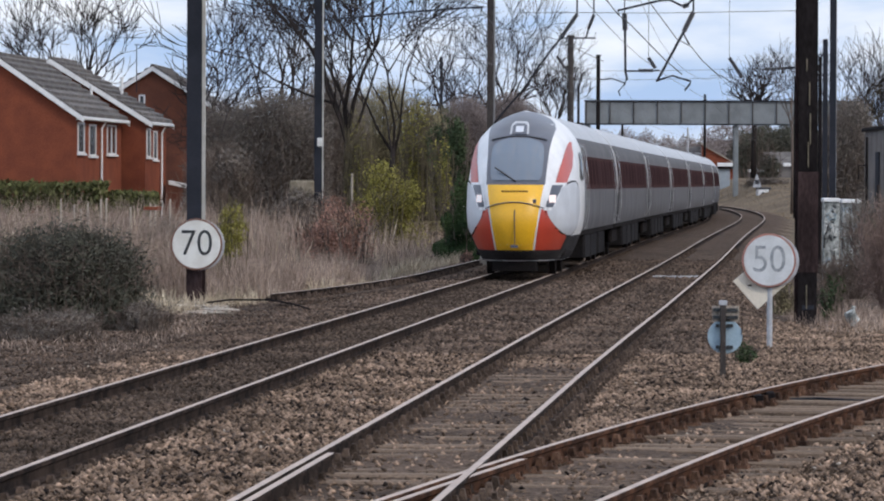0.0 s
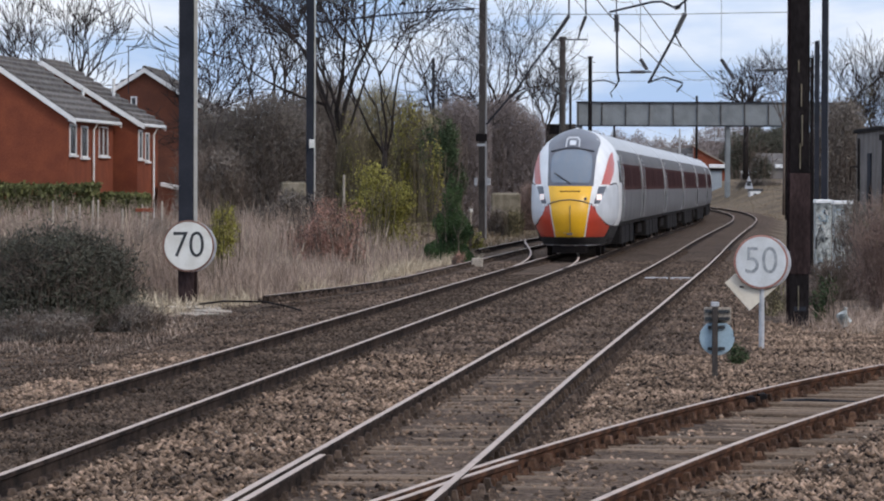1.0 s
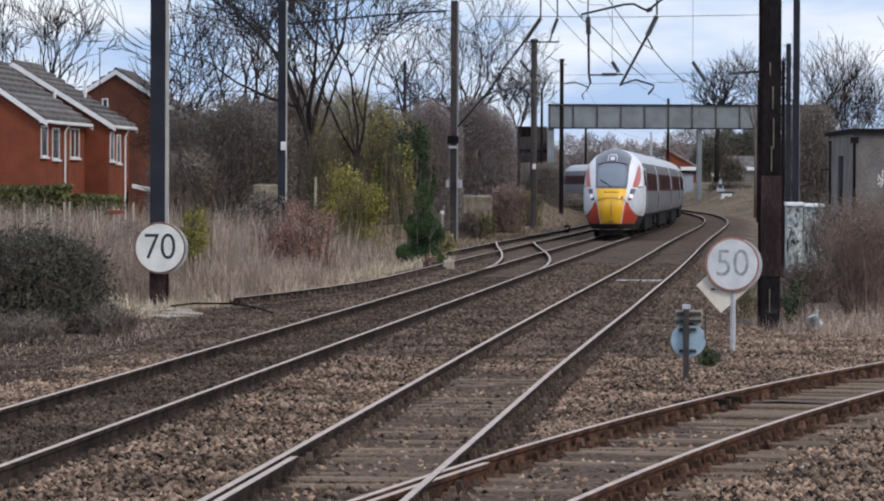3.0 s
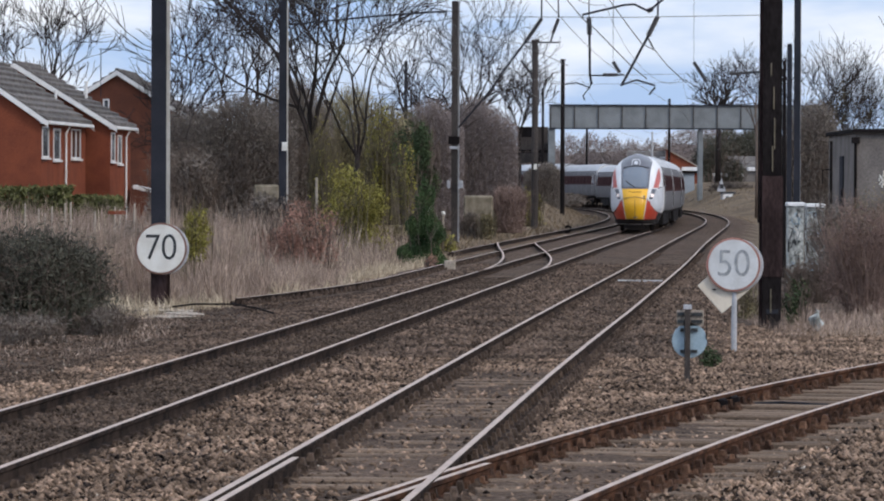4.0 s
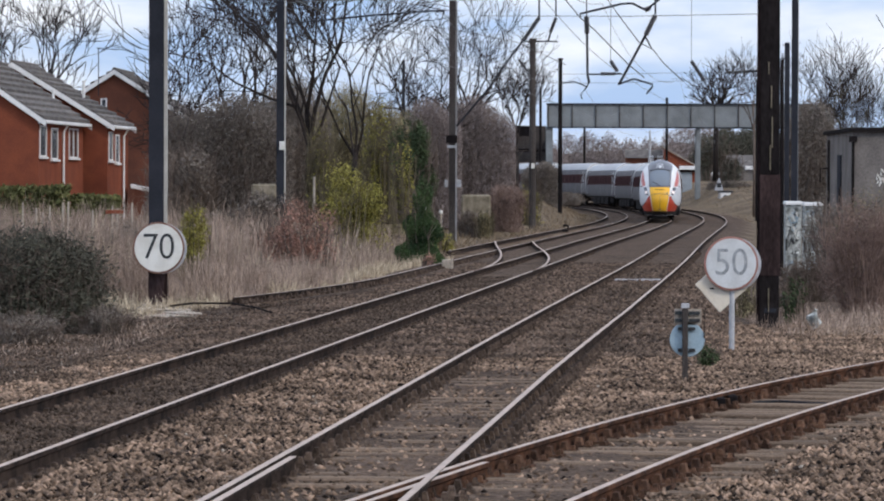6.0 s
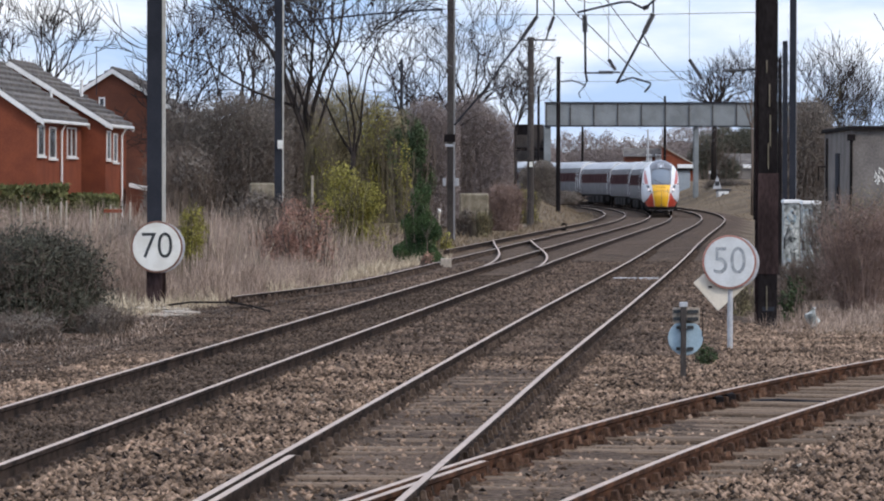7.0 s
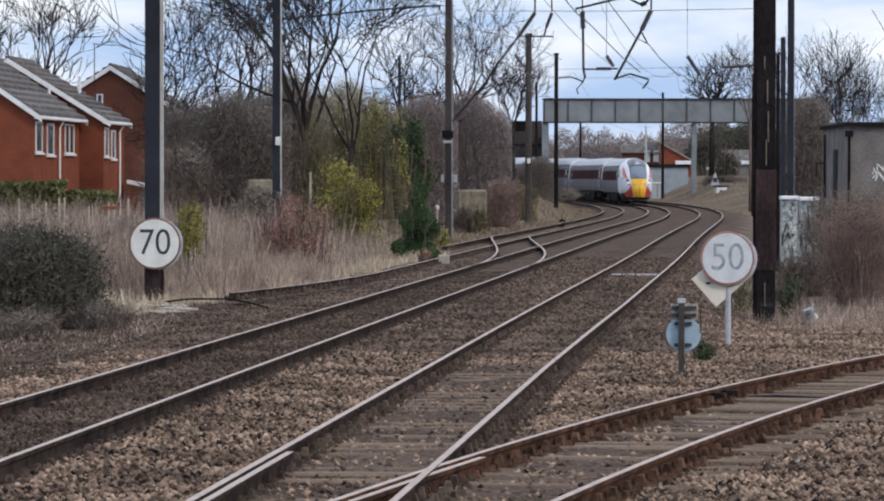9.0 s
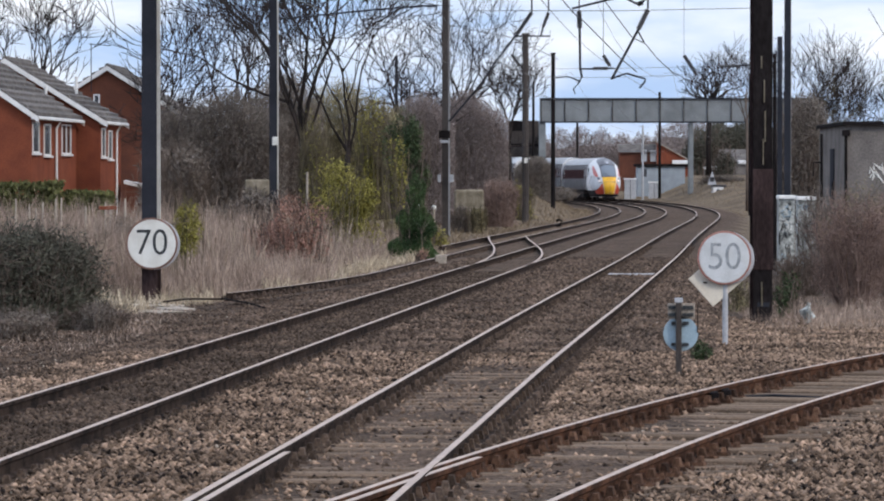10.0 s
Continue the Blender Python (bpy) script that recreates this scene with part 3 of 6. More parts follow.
        Mesh().soft(x - 0.025, x + 0.025, -13.03 + nose_y(x, 2.02), -12.98 + nose_y(x, 2.02), 1.995, 2.035, 0.003).ob("letter_bar", RAIL_RUST, shell, "small dark lettering bar")
    Mesh().soft(0.44, 0.52, -13.03 + nose_y(0.48, 1.78), -12.95 + nose_y(0.48, 1.78), 1.74, 1.83, 0.01).ob("socket", TR_DARK, shell)
    Mesh().soft(-0.07, 0.1, -13.06, -12.92, 0.68, 0.74, 0.005).ob("coupler_flap", TR_DARK, shell)
    w = [(-0.5, -12.3, 2.58), (0.02, -12.62, 2.25)]
    Mesh().tube(w, 0.02, 5).ob("wiper_arm", INSUL, shell)
    Mesh().soft(-0.55, 0.5, -12.4, -11.6, 0.12, 0.36, 0.03).ob("lifeguard", TR_UNDER, car)


def car_body(car, y0, y1, front):
    """Body skins of a coach between two ends: lower side, window band, upper side and roof."""
    # The grey bands and doors hold the side's shade in their colour.
    bands = [("lower_side", 1.02, 2.06, TR_GREY_SHADE, "silver-grey lower body side with shade in its colour"), ("window_band", 2.06, 2.9, TR_MAROON, "dark red window band"), ("upper_side", 2.9, 3.35, TR_GREY_SHADE, "")]
    for s in (-1, 1):
        for name, z0, z1, m, label in bands:
            zs = [z0 + (z1 - z0) * i / 5 for i in range(6)]
            p = [(s * lerp(HALF, z), y, z) for z in zs for y in (y0, y1)]
            Mesh().add(p, [(2 * j, 2 * j + 1, 2 * j + 3, 2 * j + 2) for j in range(5)]).ob(name, m, car, label, True)
        # windows
        n, a, b = 8, y0 + (3.2 if not front else 2.6), y1 - 3.2
        for i in range(n):
            wa = a + (b - a) * i / n + 0.2
            wb = a + (b - a) * (i + 1) / n - 0.2
            zs = [2.18, 2.45, 2.7, 2.82]
            Mesh().add([(s * (lerp(HALF, z) + 0.006), y, z) for z in zs for y in (wa, wb)], [(2 * j, 2 * j + 1, 2 * j + 3, 2 * j + 2) for j in range(3)]).ob("side_window", TR_WIN, car)
        for yc in (y0 + 1.3, y1 - 1.3):
            zs = [1.06, 1.5, 2.06, 2.5, 2.9, 3.1, 3.2]
            q = Mesh().add([(s * (lerp(HALF, z) + 0.012), y, z) for z in zs for y in (yc - 0.5, yc + 0.5)], [(2 * j, 2 * j + 1, 2 * j + 3, 2 * j + 2) for j in range(6)])
            q.m = [0, 0, 1, 1, 0, 0]
            d = q.ob("door", [TR_GREY_SHADE, TR_MAROON], car, "grey and dark red passenger door", True)
            for ye in (yc - 0.6, yc + 0.5):
                Mesh().add([(s * (lerp(HALF, z) + 0.02), y, z) for z in zs for y in (ye, ye + 0.1)], [(2 * j, 2 * j + 1, 2 * j + 3, 2 * j + 2) for j in range(6)]).ob("door_edge", TR_WHITE, d, "pale door edge")
            zs = [2.2, 2.5, 2.75, 2.82]
            Mesh().add([(s * (lerp(HALF, z) + 0.02), y, z) for z in zs for y in (yc - 0.22, yc + 0.22)], [(2 * j, 2 * j + 1, 2 * j + 3, 2 * j + 2) for j in range(3)]).ob("door_window", GLASS, d)
    xs = [(-lerp(HALF, z), z) for z in (3.35, 3.48, 3.6, 3.7, 3.78, 3.85, 3.92)] + [(0, 3.99)]
    xs += [(-x, z) for x, z in reversed(xs[:-1])]
    Mesh().add([(x, y, z) for x, z in xs for y in (y0, y1)], [(2 * j, 2 * j + 1, 2 * j + 3, 2 * j + 2) for j in range(len(xs) - 1)]).ob("roof", TR_ROOF, car, "pale grey rounded coach roof", True)
    Mesh().soft(-1.25, 1.25, y0 + 0.05, y1 - 0.05, 0.9, 1.02, 0.02).ob("floor_frame", TR_UNDER, car)
    for y in (y0, y1):
        ring = [(-lerp(HALF, z), z) for z in (1.02, 2.2, 2.75, 3.1, 3.35, 3.6, 3.78, 3.92)]
        ring += [(-x, z) for x, z in reversed(ring)]
        Mesh().add([(x, y, z) for x, z in ring], [tuple(range(len(ring)))]).ob("end_wall", TR_WHITE, car)
    for ya, yb in ((y0 + 6.2, y0 + 9.2), (y0 + 9.7, y0 + 12.6), (y1 - 12.2, y1 - 9.6), (y1 - 9.2, y1 - 6.2)) if not front else ((y0 + 2.6, y0 + 5.4), (y0 + 5.8, y0 + 8.8), (y1 - 9.2, y1 - 6.2)):
        if yb - ya > 0.6:
            Mesh().soft(-1.24, 1.24, ya, yb, 0.3, 0.92, 0.06).ob("equipment_case", TR_BOX, car, "grey underfloor equipment case")


def bogie(car, y):
    b = Mesh()
    for s in (-1, 1):
        b.soft(s * 1.0 - 0.08, s * 1.0 + 0.08, y - 1.7, y + 1.7, 0.45, 0.85, 0.05)
    b.soft(-1.0, 1.0, y - 0.3, y + 0.3, 0.4, 1.05, 0.04)
    bg = b.ob("bogie", TR_UNDER, car, "dark dirty bogie")
    for dy in (-1.3, 1.3):
        for s in (-1, 1):
            Mesh().tube([(s * 0.69, y + dy, 0.45), (s * 0.83, y + dy, 0.45)], 0.45, 20).ob("wheel", TR_UNDER, bg)


def coach(kind):
    c = empty("train_car", "train driving car with yellow, red and white nose" if kind else "silver-grey train coach with dark red window band", "train car", group="train")
    if kind:
        nose(c)
        car_body(c, -6.6, 12.7, True)
    else:
        car_body(c, -12.7, 12.7, False)
    for y in (-8.7, 8.7):
        bogie(c, y)
    Mesh().tube([(x, -13.03 + nose_y(x, 3.24 + 0.1 * (1 - (x / 0.7) ** 2)), 3.24 + 0.1 * (1 - (x / 0.7) ** 2)) for x in [-0.66 + 0.12 * i for i in range(12)]], 0.02, 5).ob("screen_edge", INSUL, c) if kind else None
    q = Mesh()
    for i in range(7):
        q.soft(-1.0 + 0.05 * (i % 2), 1.0 - 0.05 * (i % 2), 12.7 + 0.09 * i, 12.79 + 0.09 * i, 1.1, 3.5, 0.02)
    q.ob("gangway", TR_UNDER, c, "dark gangway bellows")
    return c


train = [coach(True)]
train.append(coach(False))
for k in range(7):
    train.append(copy_thing(train[1], Matrix()))


def reach(t):
    """The nose's place along the line at a time."""
    return 100.0 + 28.9 * t


def motions():
    for k, c in enumerate(train):
        rows = []
        for i in range(21):
            y = reach(i * 0.5) + 13 + 26.0 * k * 0.9973
            a = Vector((main_x(y - 8.5), y - 8.5))
            b = Vector((main_x(y + 8.5), y + 8.5))
            turn = -math.degrees(math.atan2(b.x - a.x, b.y - a.y))
            rows.append((i * 0.5, pose((a.x + b.x) / 2, y, grade(y), 0, 0, turn)))
        walk(c, rows)


# ---- masts, signs and wires ----
def h_mast(label, x, y, top, size=0.32, turn=-12, mats=(STEEL, SIGN_W), base=None, foot=False, group="overhead line masts"):
    """An H-section mast: two flanges and a web, on a concrete foot."""
    z = ground_z(x, y) if base is None else base
    m = empty("overhead_line_mast", label, "mast", pose(x, y, z, 0, 0, turn), group)
    s, h = size / 2, top - z
    Mesh().box(-s, s, -s - 0.012, -s, -0.2, h).ob("front_flange", mats[0], m)
    # A white or galvanised rear flange paints in the mast's sunlit edge.
    Mesh().box(-s, s, s, s + 0.02, -0.2, h).ob("rear_flange", mats[1], m)
    Mesh().box(-0.008, 0.008, -s, s, -0.2, h).ob("web", mats[0], m)
    if foot:
        Mesh().soft(-0.42, 0.42, -0.4, 0.4, -0.25, 0.04, 0.03).ob("footing", CONCRETE, m, "cracked concrete footing")
    return m


def pole(label, x, y, top, r=0.12, base=None, m=POST, cap=False, name="line_pole"):
    z = ground_z(x, y) if base is None else base
    p = empty(name, label, "pole", pose(x, y, z), "line poles")
    Mesh().tube([(0, 0, -0.3), (0, 0, (top - z) * 0.5), (0, 0, top - z)], [r * 1.08, r, r * 0.92], 10).ob("shaft", m, p)
    if cap:
        Mesh().soft(-r * 1.25, r * 1.25, -r * 1.25, r * 1.25, top - z, top - z + 0.1, 0.02).ob("cap", m, p)
    return p


def plate(owner, dx, dz, w, h, m, name="plate", d=0.05, dy=-0.25, label=""):
    return Mesh().soft(dx - w / 2, dx + w / 2, dy - d, dy, dz - h / 2, dz + h / 2, 0.008).ob(name, m, owner, label)


mast_a = h_mast("dark grey steel overhead line mast with lit edge painted pale", -6.054, 88, 8.6, 0.32, -9, foot=True)
Mesh().soft(-0.165, 0.165, -0.182, -0.173, 0.0, 1.05, 0.003).ob("rusted_base", RUSTSTEEL, mast_a, "dark brown rusted mast base")
Mesh().soft(-0.168, 0.168, 0.15, 0.19, 0.0, 1.05, 0.003).ob("rusted_flange", RUSTSTEEL, mast_a)
mast_b = h_mast("dark grey steel overhead line mast in bushes", -5.96, 150, 8.8, 0.28, -7)
plate(mast_b, 0.08, 3.58 + 0.3, 0.18, 0.3, SIGN_W, "number_plate")
mast_d = h_mast("grey overhead line mast with equipment boxes", 0.182, 195, 10.8, 0.3, -14, (POST, GALV))
plate(mast_d, 0.0, 4.592 + 0.1, 0.52, 0.36, DARKSTEEL, "equipment_box")
plate(mast_d, 0.0, 4.254 + 0.1, 0.4, 0.12, GALV, "bracket")
plate(mast_d, 0.32, 2.564 + 0.1, 0.24, 0.34, GALV, "switch_box")
plate(mast_d, -0.25, 2.564 + 0.1, 0.14, 0.34, GALV, "conduit_box")
mast_c = pole("thin grey line pole among shrubs", -2.268, 210, 8.472, 0.085, m=STEEL)
plate(mast_c, -0.02, 3.6 + 0.3, 0.18, 0.34, SIGN_W, "number_plate", dy=-0.09)
mast_e = pole("weathered thick line pole beside the siding", 4.933, 250, 10.867, 0.19, cap=True)
plate(mast_e, 0.02, 3.467 + 0.3, 0.2, 0.3, SIGN_W, "number_plate", dy=-0.2)
Mesh().tube([(-0.55, 0, 10.767 + 0.35), (1.45, 0, 10.767 + 0.35)], 0.045, 6).ob("cross_arm", STEEL, mast_e)
mast_f = pole("weathered dark line pole", 7.88, 300, 11.24, 0.15, cap=True, m=DARKSTEEL)
pole("thin dark line pole", 7.128, 330, 9.988, 0.1, m=DARKSTEEL)
pole("thin dark pole behind the footbridge", 14.08, 440, 9.064, 0.12, m=DARKSTEEL)
pole("thin dark pole behind the footbridge", 22.645, 440, 11.528, 0.14, m=DARKSTEEL)
pole("pale slim signal pole by the hut", 20.648, 435, 8, 0.1, m=GALV)
mast_r = h_mast("dark rusting steel overhead line mast", 5.66, 75, 8.4, 0.34, 6, (DARKSTEEL, RUSTSTEEL), foot=False)
for z0, z1 in ((0.94, 2.72),):
    Mesh().soft(-0.185, 0.185, -0.2, -0.183, z0, z1, 0.003).ob("rust_plate", RUSTSTEEL, mast_r, "flaking red-brown rusted plate")
for z0, z1, dx in ((0.3, 0.72, -0.02), (2.8, 3.25, 0.0), (3.2, 3.75, 0.035), (3.9, 4.3, 0.02), (4.5, 4.72, -0.03)):
    Mesh().soft(dx - 0.01, dx + 0.009, -0.205, -0.183, z0, z1, 0.004).ob("paint_streak", MOSSY, mast_r, "pale peeled paint streak")
Mesh().soft(-0.24, 0.18, -0.26, 0.26, -0.05, 0.03, 0.01).ob("base_plate", DARKSTEEL, mast_r)
Mesh().soft(-0.1, 0.12, -0.19, -0.183, 0.28, 0.36, 0.002).ob("worn_patch", STEEL, mast_r)
h_mast("dark grey mast beside cabinets", 10.625, 130, 8.6, 0.2, -8, (STEEL, GALV))
h_mast("dark grey mast behind cabinets", 14.376, 180, 8.368, 0.2, -8, (STEEL, STEEL))
pole("slim dark pole by the cabinets", 9.44, 120, 5.832, 0.055, m=DARKSTEEL)
pole("thin dark pole behind the mast", 21.88, 300, 9.88, 0.14, m=DARKSTEEL)
pole("slim pale pole beside the grey building", 9.7, 125, 4.733, 0.03, m=GALV)


def text(owner, body, size, x, y, z, m, name="numeral", wide=1.0, thick=0.0):
    c = bpy.data.curves.new(name, "FONT")
    c.body, c.size, c.align_x, c.align_y, c.extrude, c.offset = body, size, "CENTER", "CENTER", 0.002, thick
    tmp = bpy.data.objects.new("tmp", c)
    scene.collection.objects.link(tmp)
    data = bpy.data.meshes.new_from_object(tmp.evaluated_get(bpy.context.evaluated_depsgraph_get()))
    bpy.data.objects.remove(tmp)
    data.materials.clear()
    data.materials.append(m)
    ob = new(name, data)
    ob.parent = owner
    ob.matrix_basis = pose(x, y, z, 90, 0, 0) @ Matrix.Diagonal((wide, 1, 1, 1))
    return ob


def speed_sign(label, x, y, z, r, number, face, border, ink, post=None, shift=0.0, thick=0.0, turn=0):
    s = empty("speed_sign", label, "speed sign", pose(x, y, z, 0, 0, turn), "speed signs")
    Mesh().disc((0, 0, 0), r, 0.02, 48).ob("border", border, s, "faded red border ring")
    Mesh().disc((0, -0.004, 0), r * 0.93, 0.004, 48).ob("face", face, s)
    Mesh().disc((0.055, 0.055, -0.01), r * 0.985, 0.012, 48).ob("backing_plate", GALV, s, "grey backing plate")
    for c, dx in zip(number, (-0.235, 0.235)):
        text(s, c, r * 1.42, r * (dx * 1.36 + shift), -0.007, r * 0.01, ink, "numeral", 0.92, thick)
    for dz in (-0.4, 0.4):
        Mesh().soft(-0.25 * r, 0.3 * r, 0.03, 0.05, dz * r - 0.025, dz * r + 0.025, 0.004).ob("mounting_strap", GALV, s)
    if post:
        Mesh().tube([(0.02, 0.1, -(z - post)), (0.02, 0.1, r * 0.5)], 0.042, 12).ob("post", GALV, s, "grey round post")
    return s


speed_sign("round white speed sign reading 70 on the mast", -6.001, 87.4, 0.918, 0.536, "70", SIGN_W, SIGN_R2, INK, thick=-0.004)
sign50 = speed_sign("weathered white speed sign reading 50 on a grey post", 4.208, 63, 1.066, 0.403, "50", SIGN_FADE, SIGN_R, INK_FADE, post=-0.35, thick=-0.003)

# the board that is turned on its corner behind the speed sign
b = empty("diamond_board", "cream square board set on its corner behind the speed sign", "sign", pose(4.071, 63.09, 0.728, 0, 0, 0))
k = 0.278
Mesh().soft(-k, k, -0.012, 0.0, -k, k, 0.004).ob("board", CREAM, b).matrix_basis = pose(0, 0, 0, 0, -41.3, 0)
Mesh().soft(-0.03, 0.03, -0.03, -0.013, -0.012, 0.012, 0.003).ob("bolt", DARKSTEEL, b).matrix_basis = pose(-0.143, 0, -0.034)

# small disc marker seen from behind
d = empty("disc_marker", "pale blue disc marker seen from behind on a grey post", "track marker", pose(2.912, 52, -0.25))
Mesh().disc((0.028, 0.05, 0.328 + 0.25), 0.215, 0.012, 40).ob("disc", DISC, d)
Mesh().soft(-0.035, 0.035, -0.03, 0.03, -0.1, 0.716 + 0.25, 0.006).ob("post", POST, d)
for v in (545, 558, 573, 611):
    for s in (-1, 1):
        w = 0.14 if v < 570 else 0.08
        z0 = 0.25 + 2.2 - 52 * (v - 322) / 7500
        Mesh().soft(*((-0.04 - w * 0.6, -0.04) if s < 0 else (0.045, 0.045 + w)), 0.02, 0.045, z0 - 0.021, z0 + 0.021, 0.002).ob("slat", INK, d)
Mesh().soft(-0.13, 0.2, 0.05, 0.056, 0.508 + 0.25, 0.702 + 0.25, 0.003).ob("back_board", CONCRETE, d, "small grey backing board")
Mesh().soft(-0.05, 0.05, -0.02, 0.02, 0.716 + 0.25, 0.772 + 0.25, 0.008).ob("post_cap", GALV, d)
Mesh().tube([(0.235, 0.04, 0.342 + 0.25), (0.235, 0.04, 0.675 + 0.25)], 0.006, 5).ob("rod", DARKSTEEL, d)


def bracket(label, pieces, name="overhead_line_bracket"):
    """Struts and dark insulators of an overhead line support: (points, radius, is an insulator)."""
    b = empty(name, label, "overhead line", group="overhead line brackets")
    for pts, r, ins in pieces:
        if ins:
            a, c = Vector(pts[0]), Vector(pts[-1])
            n = max(5, int((c - a).length / 0.07))
            q = Mesh().tube([a.lerp(c, i / (2 * n)) for i in range(2 * n + 1)], [r * (1.0 if i % 2 else 0.68) for i in range(2 * n + 1)], 8)
            q.ob("insulator", INSUL, b, "dark ribbed insulator")
        else:
            Mesh().tube(pts, r, 6).ob("strut", STEEL, b)
    return b


bracket("grey strut with dark insulator reaching from a mast", [([(4.134, 195, 11.352), (4.134, 195, 10)], 0.04, 0), ([(4.134, 195, 10), (3.458, 195, 9.012)], 0.11, 1), ([(3.458, 195, 9.012), (2.366, 195, 7.582), (1.924, 195, 6.854), (0.338, 195, 4.982)], 0.045, 0), ([(2.028, 195, 7.66), (2.756, 195, 7.686)], 0.03, 0)])
bracket("short dark insulator hanging over a pole arm", [([(6.267, 250, 13.933), (6.3, 250, 12.267)], 0.045, 0), ([(6.3, 250, 12.2), (5.967, 250, 11.333)], 0.12, 1), ([(5.967, 250, 11.333), (5.833, 250, 10.767)], 0.05, 0)])
bracket("slanting registration arm under the wires", [([(5.808, 110, 7.363), (5.251, 110, 6.923), (5.192, 110, 6.82)], 0.03, 0), ([(5.221, 110, 6.864), (5.075, 110, 6.805)], 0.075, 1), ([(5.075, 110, 6.82), (4.752, 110, 6.981), (4.488, 110, 6.967), (3.388, 110, 6.703), (3.403, 110, 6.6)], 0.03, 0)])
bracket("hanging dark strut with registration arm", [([(4.536, 140, 8.771), (4.536, 140, 7.837)], 0.02, 0), ([(4.536, 140, 7.837), (4.555, 140, 7.277)], 0.1, 1), ([(4.555, 140, 7.277), (4.573, 140, 5.933), (4.629, 140, 5.672), (4.536, 140, 5.485)], 0.042, 0), ([(4.536, 140, 5.541), (4.125, 140, 5.691), (3.752, 140, 5.635)], 0.022, 0), ([(4.536, 140, 5.485), (4.349, 140, 5.261), (4.405, 140, 5.112)], 0.022, 0), ([(4.573, 140, 5.933), (5.003, 140, 5.933)], 0.028, 0), ([(5.003, 140, 5.952), (5.488, 140, 5.952)], 0.065, 1), ([(5.488, 140, 5.952), (5.712, 140, 5.952)], 0.028, 0)])
bracket("slanting strut with insulator and bent registration arm", [([(6.327, 130, 8.301), (6.327, 130, 7.504)], 0.03, 0), ([(6.327, 130, 7.487), (6.032, 130, 6.88)], 0.09, 1), ([(6.032, 130, 6.88), (5.217, 130, 5.355)], 0.042, 0), ([(6.032, 130, 6.811), (6.205, 130, 6.481)], 0.025, 0), ([(5.183, 130, 5.355), (5.408, 130, 5.441), (5.685, 130, 5.528), (6.257, 130, 5.355), (6.24, 130, 5.285), (6.067, 130, 5.077)], 0.03, 0)])
bracket("small insulator on a dropper", [([(5.72, 150, 9.24), (5.72, 150, 6.68)], 0.01, 0), ([(5.72, 150, 6.68), (5.96, 150, 6.3)], 0.08, 1)])
bracket("small insulator on a dropper", [([(9.152, 160, 9.709), (9.152, 160, 6.979)], 0.008, 0), ([(9.152, 160, 6.979), (9.643, 160, 6.232)], 0.085, 1)])
bracket("horizontal arm with insulator on the dark mast", [([(7.856, 120, 5.464), (8.448, 120, 5.496)], 0.05, 1), ([(8.448, 120, 5.496), (8.896, 120, 5.528)], 0.03, 0)])
bracket("small insulator by the pole", [([(4.1, 250, 9.733), (4.633, 250, 9.033)], 0.1, 1), ([(4.633, 250, 9.033), (4.933, 250, 8.733)], 0.04, 0)])
bracket("long thin top arm over the shrubs", [([(-5.8, 150, 7.96), (-2.58, 150, 8.28), (-0.48, 150, 8.44)], 0.035, 0), ([(-0.48, 150, 8.42), (-0.18, 150, 8.44), (-0.22, 150, 8.32)], 0.05, 0)])
for a, b in (((4.134, 195, 11.352), 195), ((6.267, 250, 13.933), 250), ((5.808, 110, 7.363), 110), ((4.536, 140, 8.771), 140), ((6.327, 130, 8.301), 130), ((5.72, 150, 9.24), 150), ((9.152, 160, 9.709), 160)):
    q = Mesh().tube([(-5.92, 150, 8.7), a, (10.625, 130, 8.5)], 0.004, 4).ob("span_wire", WIRE)
    tagged(q, "thin span wire carrying the line brackets", "overhead wire", "overhead wires")


def wire(label, pts, r=0.012):
    q = Mesh().tube(pts, r, 4)
    return tagged(q.ob("overhead_wire", WIRE), label, "overhead wire", "overhead wires")


def line_wire(off, z, y0, y1, sag, r=0.012):
    pts, y = [], y0
    while y <= y1:
        s = ((y - y0) % 60) / 60
        pts.append((main_x(y) + off + 0.25 * math.cos((y - y0) / 60 * math.pi), y, z - sag * 4 * s * (1 - s)))
        y += 6
    return wire("thin contact wire over the track" if sag < 0.1 else "sagging carrier wire over the track", pts, r)


for off in (0.0, 3.6):
    line_wire(off, 4.9, 30, 390, 0.0, 0.006)
    line_wire(off, 6.1, 30, 390, 0.75, 0.006)
wire("thin cross wire between masts", [(0.747, 100, 6.24), (4.213, 100, 6.24), (7.48, 100, 6.307)], 0.008)
wire("thin cross wire between masts", [(0.32, 150, 7.74), (2.42, 150, 7.32), (4.12, 150, 6.54)], 0.012)
wire("thin cross wire between masts", [(5.092, 190, 7.267), (8.005, 190, 7.292), (14.212, 190, 7.419)], 0.009)
wire("thin cross wire between masts", [(4.576, 220, 7.597), (8.976, 220, 7.627), (13.376, 220, 7.773)], 0.009)
wire("slack dark feeder wire over the tracks", [(2.413, 100, 7.027), (3.093, 100, 6.2), (3.413, 100, 5.933), (4.213, 100, 5.12), (4.613, 100, 4.787)], 0.013)
wire("slack dark feeder wire over the tracks", [(3.901, 110, 7.363), (4.268, 110, 6.849), (4.928, 110, 5.969), (5.295, 110, 5.779), (5.588, 110, 5.412), (6.101, 110, 4.943)], 0.013)
wire("thin slanting wire by the far trees", [(14.112, 140, 7.931), (14.635, 140, 7.053), (15.232, 140, 5.971)], 0.012)


